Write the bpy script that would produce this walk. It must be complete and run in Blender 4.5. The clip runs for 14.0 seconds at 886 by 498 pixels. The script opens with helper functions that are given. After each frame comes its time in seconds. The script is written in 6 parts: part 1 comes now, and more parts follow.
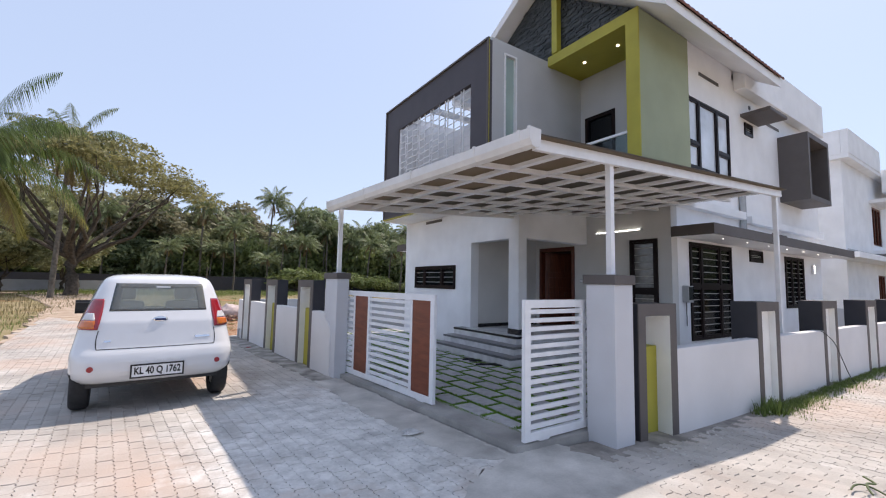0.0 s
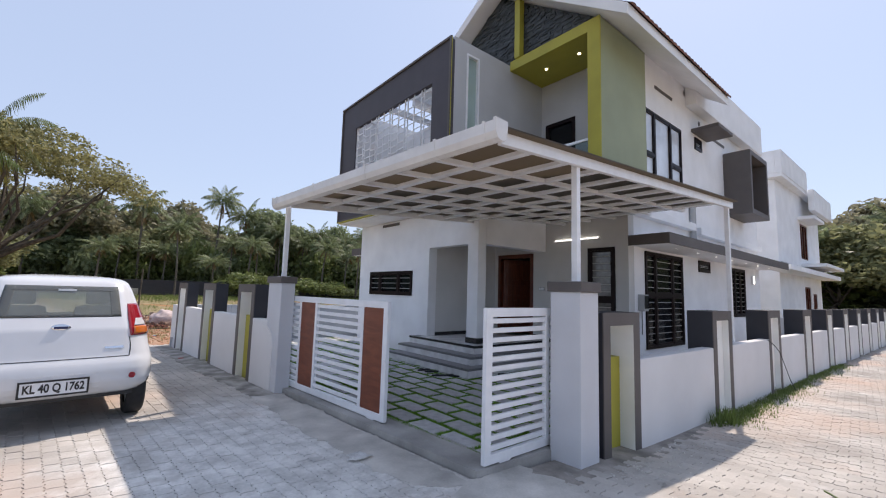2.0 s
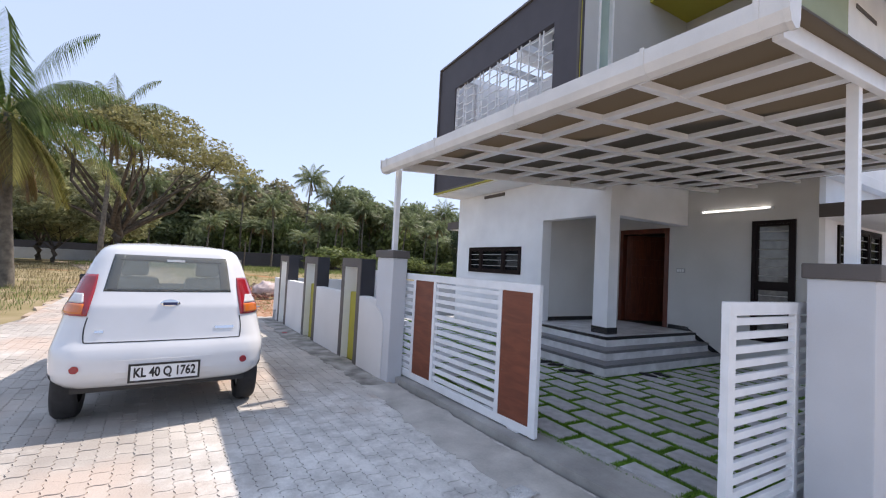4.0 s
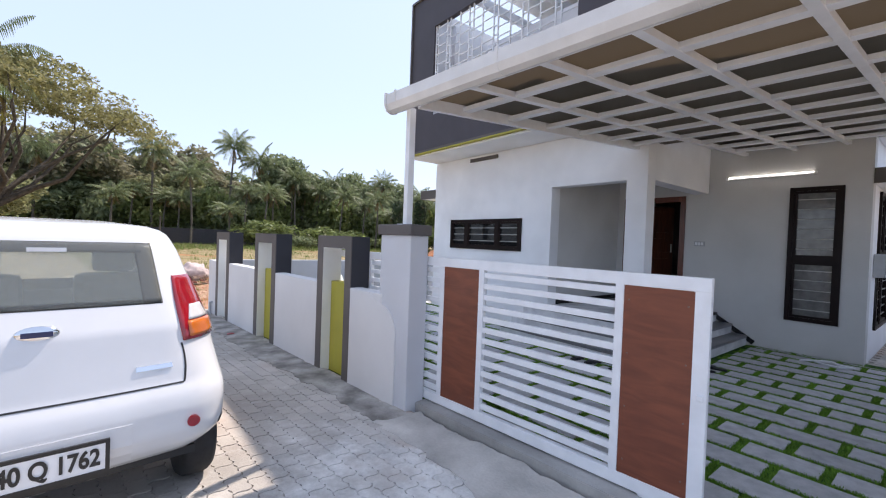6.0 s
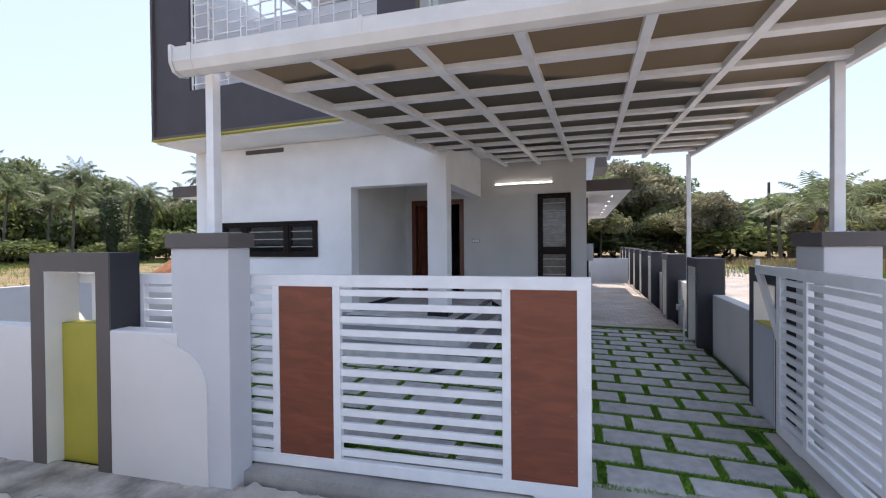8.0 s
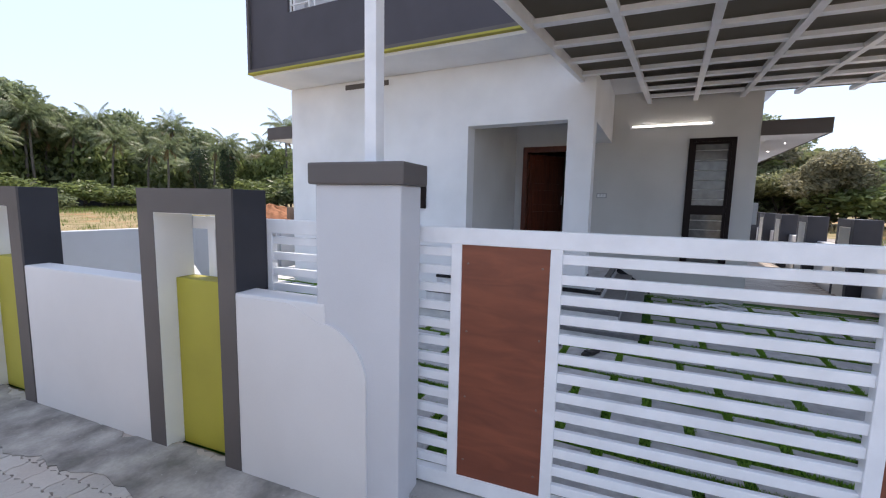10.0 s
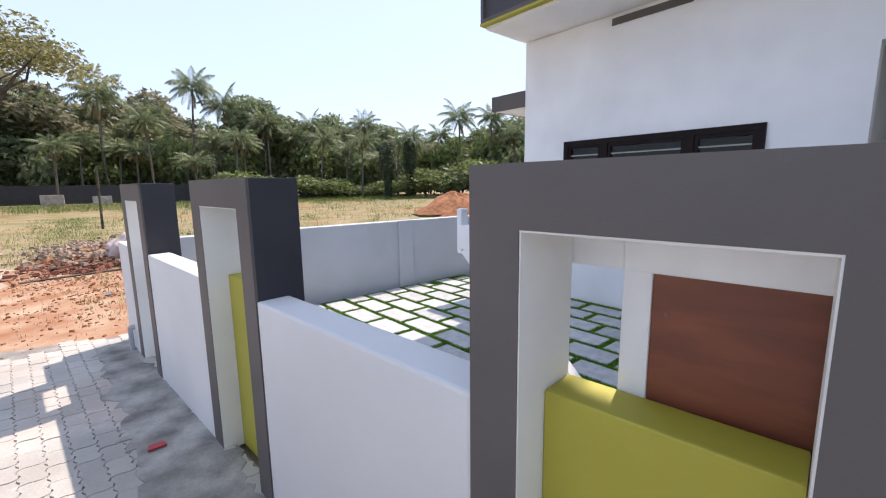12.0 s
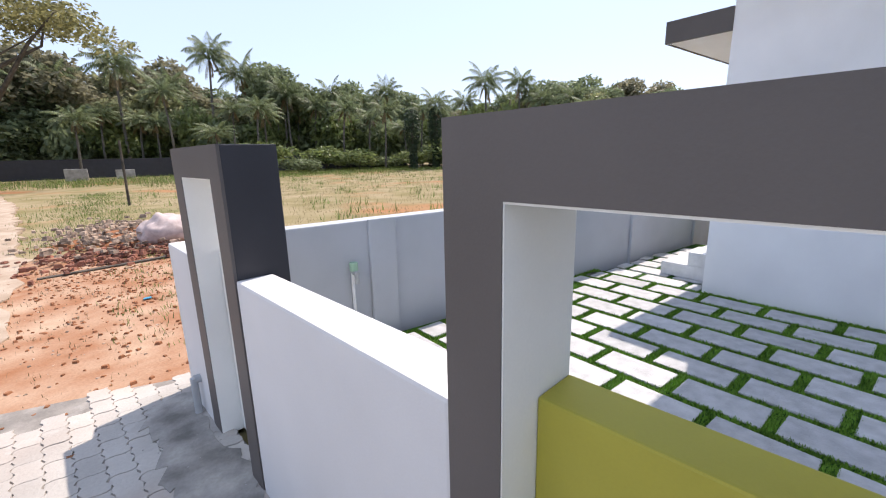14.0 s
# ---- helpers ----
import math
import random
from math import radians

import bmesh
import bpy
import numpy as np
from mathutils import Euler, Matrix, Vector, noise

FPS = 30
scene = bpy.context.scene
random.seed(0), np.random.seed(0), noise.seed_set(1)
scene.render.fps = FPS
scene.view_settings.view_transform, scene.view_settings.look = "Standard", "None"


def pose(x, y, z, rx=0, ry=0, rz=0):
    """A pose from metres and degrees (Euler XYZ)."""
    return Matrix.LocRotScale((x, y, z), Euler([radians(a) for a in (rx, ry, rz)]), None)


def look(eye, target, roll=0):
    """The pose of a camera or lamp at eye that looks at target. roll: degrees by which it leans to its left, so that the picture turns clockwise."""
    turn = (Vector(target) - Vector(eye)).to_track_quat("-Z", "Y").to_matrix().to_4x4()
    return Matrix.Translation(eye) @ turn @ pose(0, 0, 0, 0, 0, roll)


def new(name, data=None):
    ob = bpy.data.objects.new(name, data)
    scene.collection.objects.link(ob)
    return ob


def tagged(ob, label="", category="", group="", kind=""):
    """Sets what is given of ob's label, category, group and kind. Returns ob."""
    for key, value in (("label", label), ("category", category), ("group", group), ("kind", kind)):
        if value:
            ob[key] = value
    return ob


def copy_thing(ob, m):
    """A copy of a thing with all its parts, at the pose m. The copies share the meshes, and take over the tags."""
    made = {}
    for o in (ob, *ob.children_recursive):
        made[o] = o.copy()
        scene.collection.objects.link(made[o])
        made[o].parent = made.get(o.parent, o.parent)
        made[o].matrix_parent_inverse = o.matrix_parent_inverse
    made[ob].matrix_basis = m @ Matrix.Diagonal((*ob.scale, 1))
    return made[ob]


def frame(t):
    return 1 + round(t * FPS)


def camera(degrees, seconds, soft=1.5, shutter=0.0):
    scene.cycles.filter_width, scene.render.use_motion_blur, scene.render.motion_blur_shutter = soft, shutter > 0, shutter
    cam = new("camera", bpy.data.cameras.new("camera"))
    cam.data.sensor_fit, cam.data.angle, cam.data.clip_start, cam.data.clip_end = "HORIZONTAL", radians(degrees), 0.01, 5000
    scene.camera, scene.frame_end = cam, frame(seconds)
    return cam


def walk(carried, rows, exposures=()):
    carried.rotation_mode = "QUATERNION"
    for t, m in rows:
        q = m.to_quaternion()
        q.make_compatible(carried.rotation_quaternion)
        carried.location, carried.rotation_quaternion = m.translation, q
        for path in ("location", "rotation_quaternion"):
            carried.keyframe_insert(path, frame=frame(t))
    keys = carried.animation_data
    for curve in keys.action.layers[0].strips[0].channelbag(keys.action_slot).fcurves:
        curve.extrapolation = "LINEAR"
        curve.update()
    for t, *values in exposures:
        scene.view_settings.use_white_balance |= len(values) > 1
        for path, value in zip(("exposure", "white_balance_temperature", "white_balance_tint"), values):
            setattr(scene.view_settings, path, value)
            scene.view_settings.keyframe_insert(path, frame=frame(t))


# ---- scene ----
# ---- camera ----
cam = camera(93.9, 14.0, soft=1.15)
PATH = [
    (0, (0.407, -0.346, 1.465), (1.509, 1.315, 1.633), 1.1),
    (0.5, (0.416, -0.352, 1.442), (1.587, 1.259, 1.624), 1.2),
    (1, (0.399, -0.317, 1.42), (1.64, 1.239, 1.617), 1.3),
    (1.5, (0.494, -0.238, 1.434), (1.765, 1.294, 1.634), 1.4),
    (2, (0.634, -0.049, 1.456), (1.896, 1.489, 1.662), 1.7),
    (2.5, (0.648, 0.232, 1.457), (1.855, 1.814, 1.656), 2.2),
    (3, (0.602, 0.557, 1.443), (1.736, 2.195, 1.626), 2.7),
    (3.5, (0.667, 0.881, 1.447), (1.715, 2.579, 1.583), 3.1),
    (4, (0.654, 1.192, 1.45), (1.629, 2.936, 1.53), 3.0),
    (4.2, (0.611, 1.377, 1.463), (1.571, 3.129, 1.513), 3.2),
    (6.5, (0.642, 3.304, 1.482), (2.112, 4.659, 1.427), 1.2),
    (7, (0.578, 3.53, 1.546), (2.377, 4.385, 1.724), 1.6),
    (9.5, (0.922, 4.544, 1.462), (2.834, 5.101, 1.276), 1.4),
    (10, (1.157, 4.983, 1.45), (2.929, 5.881, 1.22), 1.2),
    (10.5, (1.402, 5.438, 1.434), (2.974, 6.649, 1.181), 0.7),
    (11, (1.627, 5.907, 1.431), (3.03, 7.306, 1.157), 0.3),
    (11.5, (1.734, 6.391, 1.44), (3.043, 7.873, 1.147), -0.1),
    (12, (1.81, 6.895, 1.448), (3.102, 8.391, 1.141), -0.8),
    (12.5, (1.854, 7.39, 1.434), (3.179, 8.853, 1.114), -1.9),
    (13, (1.953, 7.823, 1.445), (3.359, 9.203, 1.101), -2.7),
    (13.5, (1.918, 8.341, 1.42), (3.23, 9.805, 1.049), -1.7),
    (14, (1.8, 8.888, 1.428), (3.014, 10.414, 0.986), -1.4),
]
walk(cam, [(t, look(eye, target, roll)) for t, eye, target, roll in PATH],
     exposures=[(t, s, 6850, 17.5) for t, s in ((0, 1.24), (1, 1.12), (2.5, 1.14), (3.5, 1.29), (4, 1.41), (6.5, 1.6), (9.5, 1.66), (10.5, 1.68), (11.5, 1.6), (12, 1.62), (12.5, 1.5), (13, 1.52), (14, 1.56))])

# ---- world, sun ----
SUN_EL, SUN_DIR = 56.5, (0.955, 0.296)       # elevation; the way towards the sun in plan
world = bpy.data.worlds.new("sky")
scene.world = world
world.use_nodes = True
wn = world.node_tree.nodes
sky = wn.new("ShaderNodeTexSky")
sky.sky_type, sky.sun_disc = "NISHITA", False
sky.sun_elevation = radians(SUN_EL)
sky.sun_rotation = math.atan2(SUN_DIR[0], SUN_DIR[1])
sky.air_density, sky.dust_density, sky.ozone_density = 1.1, 0.8, 1.5
haze = wn.new("ShaderNodeMixRGB")           # even tropical haze over the clear sky
haze.inputs["Fac"].default_value = 0.84
haze.inputs["Color2"].default_value = (1.56, 2.0, 2.72, 1)
world.node_tree.links.new(sky.outputs[0], haze.inputs["Color1"])
world.node_tree.links.new(haze.outputs[0], wn["Background"].inputs[0])
wn["Background"].inputs[1].default_value = 0.14
lamp = bpy.data.lights.new("sun", "SUN")
lamp.energy, lamp.angle, lamp.color = 1.95, radians(0.6), (1.0, 0.95, 0.86)
sun = new("sun", lamp)
cd, sd = math.cos(radians(SUN_EL)), math.sin(radians(SUN_EL))
sun.matrix_world = look((SUN_DIR[0] * cd * 40, SUN_DIR[1] * cd * 40, sd * 40), (0, 0, 0))


# ---- materials ----
def mat(name, colour, rough=0.6, metal=0.0, vary=0.08, scale=6.0, fine=90.0, bump=0.15, spec=0.5, tint=None, per=0.0, coat=0.0):
    """A surface with broad stains, fine grain, a little relief and, with per, a shift from piece to piece."""
    m = bpy.data.materials.new(name)
    m.use_nodes = True
    nt = m.node_tree
    b = nt.nodes["Principled BSDF"]
    tc = nt.nodes.new("ShaderNodeTexCoord")
    geo = nt.nodes.new("ShaderNodeNewGeometry")
    n1, n2 = nt.nodes.new("ShaderNodeTexNoise"), nt.nodes.new("ShaderNodeTexNoise")
    n1.inputs["Scale"].default_value, n1.inputs["Detail"].default_value = scale, 6
    n2.inputs["Scale"].default_value, n2.inputs["Detail"].default_value = fine, 3
    for n in (n1, n2):
        nt.links.new(geo.outputs["Position"], n.inputs["Vector"])
    ramp = nt.nodes.new("ShaderNodeValToRGB")
    dark = tint or tuple(c * (1 - 2.2 * vary) for c in colour)
    ramp.color_ramp.elements[0].position, ramp.color_ramp.elements[1].position = 0.32, 0.68
    ramp.color_ramp.elements[0].color = (*dark, 1)
    ramp.color_ramp.elements[1].color = (*[min(1, c * (1 + vary)) for c in colour], 1)
    nt.links.new(n1.outputs["Fac"], ramp.inputs["Fac"])
    hsv = nt.nodes.new("ShaderNodeHueSaturation")
    nt.links.new(ramp.outputs["Color"], hsv.inputs["Color"])
    mul = nt.nodes.new("ShaderNodeMath")
    mul.operation = "MULTIPLY_ADD"
    mul.inputs[1].default_value, mul.inputs[2].default_value = vary * 1.4, 1 - vary * 0.7
    nt.links.new(n2.outputs["Fac"], mul.inputs[0])
    last = mul.outputs[0]
    if per:
        info = nt.nodes.new("ShaderNodeObjectInfo")
        add = nt.nodes.new("ShaderNodeMath")
        add.operation = "ADD"
        nt.links.new(info.outputs["Random"], add.inputs[0])
        nt.links.new(geo.outputs["Random Per Island"], add.inputs[1])
        frac = nt.nodes.new("ShaderNodeMath")
        frac.operation = "FRACT"
        nt.links.new(add.outputs[0], frac.inputs[0])
        ma = nt.nodes.new("ShaderNodeMath")
        ma.operation = "MULTIPLY_ADD"
        ma.inputs[1].default_value = 2 * per
        nt.links.new(frac.outputs[0], ma.inputs[0])
        sub = nt.nodes.new("ShaderNodeMath")
        sub.operation = "SUBTRACT"
        sub.inputs[1].default_value = per
        nt.links.new(last, sub.inputs[0])
        nt.links.new(sub.outputs[0], ma.inputs[2])
        last = ma.outputs[0]
    nt.links.new(last, hsv.inputs["Value"])
    nt.links.new(hsv.outputs["Color"], b.inputs["Base Color"])
    b.inputs["Roughness"].default_value, b.inputs["Metallic"].default_value = rough, metal
    b.inputs["Specular IOR Level"].default_value = spec
    b.inputs["Coat Weight"].default_value = coat
    if bump:
        bp = nt.nodes.new("ShaderNodeBump")
        bp.inputs["Strength"].default_value, bp.inputs["Distance"].default_value = bump, 0.004
        nt.links.new(n2.outputs["Fac"], bp.inputs["Height"])
        nt.links.new(bp.outputs["Normal"], b.inputs["Normal"])
    return m


def emit(name, colour, strength):
    m = bpy.data.materials.new(name)
    m.use_nodes = True
    b = m.node_tree.nodes["Principled BSDF"]
    b.inputs["Emission Color"].default_value, b.inputs["Emission Strength"].default_value = (*colour, 1), strength
    return m


def glass(name, colour=(0.85, 0.9, 0.9), rough=0.03, clear=0.6):
    """A pane: clear for its share, glossy for the rest."""
    m = bpy.data.materials.new(name)
    m.use_nodes = True
    nt = m.node_tree
    tr, gl, mx = nt.nodes.new("ShaderNodeBsdfTransparent"), nt.nodes["Principled BSDF"], nt.nodes.new("ShaderNodeMixShader")
    tr.inputs["Color"].default_value = (*colour, 1)
    gl.inputs["Base Color"].default_value = (0.02, 0.022, 0.025, 1)
    gl.inputs["Roughness"].default_value = rough
    gl.inputs["IOR"].default_value = 1.9
    mx.inputs[0].default_value = 1 - clear
    nt.links.new(tr.outputs[0], mx.inputs[1])
    nt.links.new(gl.outputs[0], mx.inputs[2])
    nt.links.new(mx.outputs[0], nt.nodes["Material Output"].inputs["Surface"])
    return m


def wood(name, a, b2, stretch=(1.0, 1.0, 9.0), rough=0.45):
    m = mat(name, a, rough, vary=0.12, scale=3, fine=60, bump=0.1)
    nt = m.node_tree
    geo = nt.nodes.new("ShaderNodeNewGeometry")
    mp = nt.nodes.new("ShaderNodeMapping")
    mp.inputs["Scale"].default_value = stretch
    nz = nt.nodes.new("ShaderNodeTexNoise")
    nz.inputs["Scale"].default_value, nz.inputs["Detail"].default_value, nz.inputs["Distortion"].default_value = 2.2, 7, 1.2
    rp = nt.nodes.new("ShaderNodeValToRGB")
    rp.color_ramp.elements[0].position, rp.color_ramp.elements[1].position = 0.3, 0.72
    rp.color_ramp.elements[0].color, rp.color_ramp.elements[1].color = (*b2, 1), (*a, 1)
    nt.links.new(geo.outputs["Position"], mp.inputs["Vector"])
    nt.links.new(mp.outputs["Vector"], nz.inputs["Vector"])
    nt.links.new(nz.outputs["Fac"], rp.inputs["Fac"])
    nt.links.new(rp.outputs["Color"], nt.nodes["Principled BSDF"].inputs["Base Color"])
    return m


def translucent(name, colour, share=0.6, rough=0.5):
    m = mat(name, colour, rough, vary=0.12, scale=2, fine=40, bump=0.2)
    nt = m.node_tree
    tl, mx = nt.nodes.new("ShaderNodeBsdfTranslucent"), nt.nodes.new("ShaderNodeMixShader")
    src = nt.nodes["Principled BSDF"].inputs["Base Color"].links[0].from_socket
    nt.links.new(src, tl.inputs["Color"])
    mx.inputs[0].default_value = share
    nt.links.new(nt.nodes["Principled BSDF"].outputs[0], mx.inputs[1])
    nt.links.new(tl.outputs[0], mx.inputs[2])
    nt.links.new(mx.outputs[0], nt.nodes["Material Output"].inputs["Surface"])
    return m


WHITE = mat("white wall paint", (0.84, 0.845, 0.86), 0.7, vary=0.035, scale=1.6, fine=160, bump=0.12)
OFFW = mat("off-white wall paint", (0.675, 0.665, 0.665), 0.75, vary=0.035, scale=1.3, fine=150, bump=0.14)
CREAM = mat("cream white paint", (0.80, 0.795, 0.765), 0.7, vary=0.04, scale=2, fine=160, bump=0.12)
PALE = mat("pale grey paint", (0.60, 0.61, 0.64), 0.7, vary=0.04, scale=1.4, fine=150, bump=0.14)
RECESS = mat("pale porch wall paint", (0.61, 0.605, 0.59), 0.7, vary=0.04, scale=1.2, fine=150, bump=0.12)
GREYW = mat("grey facade paint", (0.50, 0.505, 0.515), 0.7, vary=0.04, scale=1.2, fine=150, bump=0.12)
BLUEGREY = mat("blue grey wall paint", (0.46, 0.48, 0.52), 0.7, vary=0.05, scale=1.3, fine=140, bump=0.15)
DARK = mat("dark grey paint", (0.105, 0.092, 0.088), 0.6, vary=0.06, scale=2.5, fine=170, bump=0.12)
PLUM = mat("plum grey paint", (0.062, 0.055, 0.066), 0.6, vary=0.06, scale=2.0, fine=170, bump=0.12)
CHAR = mat("charcoal tone", (0.030, 0.030, 0.038), 0.55, vary=0.08, scale=3, fine=170, bump=0.1)
OLIVE = mat("olive yellow paint", (0.40, 0.36, 0.045), 0.6, vary=0.05, scale=2, fine=170, bump=0.1)
SAGE = mat("sage green paint", (0.33, 0.365, 0.235), 0.65, vary=0.04, scale=1.5, fine=160, bump=0.1)
METALW = mat("white enamel", (0.80, 0.81, 0.83), 0.32, vary=0.03, scale=8, fine=200, bump=0.03)
GUTTER = mat("white plastic", (0.70, 0.69, 0.68), 0.4, vary=0.05, scale=4, fine=120, bump=0.04)
PANEL = wood("red brown wood grain", (0.225, 0.064, 0.030), (0.145, 0.038, 0.019), (1.5, 1.5, 7))
DOORW = wood("dark red teak", (0.17, 0.045, 0.022), (0.07, 0.016, 0.010), (9, 9, 1), 0.3)
BLACKF = mat("dark brown window frame", (0.013, 0.007, 0.007), 0.4, vary=0.12, scale=8, fine=120, bump=0.05, spec=0.15)
SLATM = mat("pale window louvre", (0.36, 0.36, 0.34), 0.45, vary=0.06, bump=0.02)
PANE = glass("window glass", (0.34, 0.37, 0.36), 0.03, 0.5)
PANE.node_tree.nodes["Principled BSDF"].inputs["IOR"].default_value = 1.5
FROST = mat("pale green frosted glass", (0.36, 0.46, 0.43), 0.15, vary=0.06, scale=1.5, fine=100, bump=0)
RAILG = glass("clear railing glass", (0.75, 0.85, 0.85), 0.02, 0.8)
# pane colour holds both the pale blinds and the sky's reflection
BLIND = mat("pale blind and sky reflection", (0.60, 0.64, 0.69), 0.12, vary=0.15, scale=1.2, fine=60, bump=0, coat=0.6)
LOUVREG = mat("grey louvre glass", (0.15, 0.15, 0.145), 0.12, vary=0.15, scale=9, fine=60, bump=0, coat=0.4)
SCREW = mat("dull screw head", (0.16, 0.10, 0.08), 0.5, vary=0.05, bump=0)
DIM = mat("dim room", (0.42, 0.41, 0.40), 0.9, vary=0.2, scale=1.5, bump=0)
SHEET = translucent("brown textured roof sheet", (0.022, 0.021, 0.023), 0.5)
SHEET.node_tree.nodes["Translucent BSDF"].inputs["Color"].default_value = (0.36, 0.305, 0.235, 1)
SHEET.node_tree.links.remove(SHEET.node_tree.nodes["Translucent BSDF"].inputs["Color"].links[0])
ROOFT = mat("red brown roof tile", (0.20, 0.075, 0.045), 0.6, vary=0.18, scale=5, fine=70, bump=0.3)
MARBLE = mat("grey white marble", (0.76, 0.76, 0.77), 0.25, vary=0.10, scale=4.5, fine=40, bump=0.0)
GRANITE = mat("grey granite edge", (0.17, 0.17, 0.18), 0.35, vary=0.1, scale=20, fine=200, bump=0.02)
BLACKG = mat("black granite skirting", (0.015, 0.015, 0.018), 0.25, vary=0.1, scale=20, fine=200, bump=0.0)
SLATE = mat("dark slate cladding", (0.050, 0.058, 0.060), 0.55, vary=0.25, scale=8, fine=70, bump=0.5, per=0.35)
PAVE = mat("grey yard paving stone", (0.46, 0.46, 0.465), 0.75, vary=0.09, scale=13, fine=85, bump=0.9, per=0.12)
CONC = mat("grey concrete", (0.38, 0.365, 0.345), 0.85, vary=0.16, scale=2.2, fine=60, bump=0.5)
GRASSB = mat("green turf", (0.035, 0.10, 0.012), 0.9, vary=0.2, scale=9, fine=120, bump=0.6, spec=0.15)
TURF = mat("green turf blades", (0.155, 0.31, 0.04), 0.8, vary=0.15, scale=7, fine=90, bump=0, per=0.25, spec=0.2)
STEEL = mat("brushed steel", (0.5, 0.5, 0.5), 0.3, metal=1.0, vary=0.05, bump=0.02)
BLACKP = mat("black plastic", (0.015, 0.015, 0.016), 0.45, vary=0.1, bump=0.05)
GREYP = mat("grey plastic pipe", (0.40, 0.41, 0.42), 0.45, vary=0.05, bump=0.03)
TUBE = emit("lit lamp tube", (1.0, 0.98, 0.92), 2.2)
SPOT = emit("lit ceiling spot", (1.0, 0.95, 0.85), 2.0)


# ---- building helpers ----
def thing(name, m, label, category, group="", kind=""):
    ob = new(name)
    ob.empty_display_size = 0.1
    ob.matrix_world = m
    return tagged(ob, label, category, group, kind)


def part(name, bm, material, parent=None, label="", smooth=False):
    """Links a bmesh as one mesh object under its thing or part."""
    me = bpy.data.meshes.new(name)
    if smooth:
        for f in bm.faces:
            f.smooth = True
    bm.to_mesh(me)
    bm.free()
    me.materials.append(material)
    ob = new(name, me)
    if parent:
        ob.parent = parent
    if label:
        ob["label"] = label
    return ob


def box(x0, x1, y0, y1, z0, z1, bevel=0.0, bm=None):
    """An upright block, its edges rounded off by bevel."""
    own = bmesh.new()
    bmesh.ops.create_cube(own, size=1)
    for v in own.verts:
        v.co = ((x0 + x1) / 2 + v.co.x * (x1 - x0), (y0 + y1) / 2 + v.co.y * (y1 - y0), (z0 + z1) / 2 + v.co.z * (z1 - z0))
    if bevel:
        bmesh.ops.bevel(own, geom=own.edges[:], offset=bevel, segments=2, affect="EDGES", profile=0.6)
    if bm is None:
        return own
    return join(bm, own)


def join(bm, other):
    me = bpy.data.meshes.new("joined")
    other.to_mesh(me)
    other.free()
    bm.from_mesh(me)
    bpy.data.meshes.remove(me)
    return bm


def prism(outline, axis, a, b, bevel=0.0):
    """A closed outline of two coordinates, drawn out along axis from a to b."""
    bm = bmesh.new()
    put = {"x": lambda p, q: (q, p[0], p[1]), "y": lambda p, q: (p[0], q, p[1]), "z": lambda p, q: (p[0], p[1], q)}[axis]
    low = [bm.verts.new(put(p, a)) for p in outline]
    high = [bm.verts.new(put(p, b)) for p in outline]
    bm.faces.new(low)
    bm.faces.new(high[::-1])
    n = len(outline)
    for i in range(n):
        bm.faces.new((low[i], high[i], high[(i + 1) % n], low[(i + 1) % n]))
    bmesh.ops.recalc_face_normals(bm, faces=bm.faces[:])
    if bevel:
        bmesh.ops.bevel(bm, geom=bm.edges[:], offset=bevel, segments=2, affect="EDGES")
    return bm


def bar(p, q, w, h=None, bevel=0.0):
    """A straight square bar from p to q."""
    p, q = Vector(p), Vector(q)
    h = h or w
    L = (q - p).length
    bm = box(-w / 2, w / 2, -h / 2, h / 2, 0, L, bevel)
    rot = (q - p).to_track_quat("Z", "Y").to_matrix().to_4x4()
    bmesh.ops.transform(bm, matrix=Matrix.Translation(p) @ rot, verts=bm.verts[:])
    return bm


def rod(p, q, r, n=12, r2=None):
    p, q = Vector(p), Vector(q)
    bm = bmesh.new()
    bmesh.ops.create_cone(bm, cap_ends=True, segments=n, radius1=r, radius2=r if r2 is None else r2, depth=(q - p).length)
    rot = (q - p).to_track_quat("Z", "Y").to_matrix().to_4x4()
    bmesh.ops.transform(bm, matrix=Matrix.Translation((p + q) / 2) @ rot, verts=bm.verts[:])
    return bm


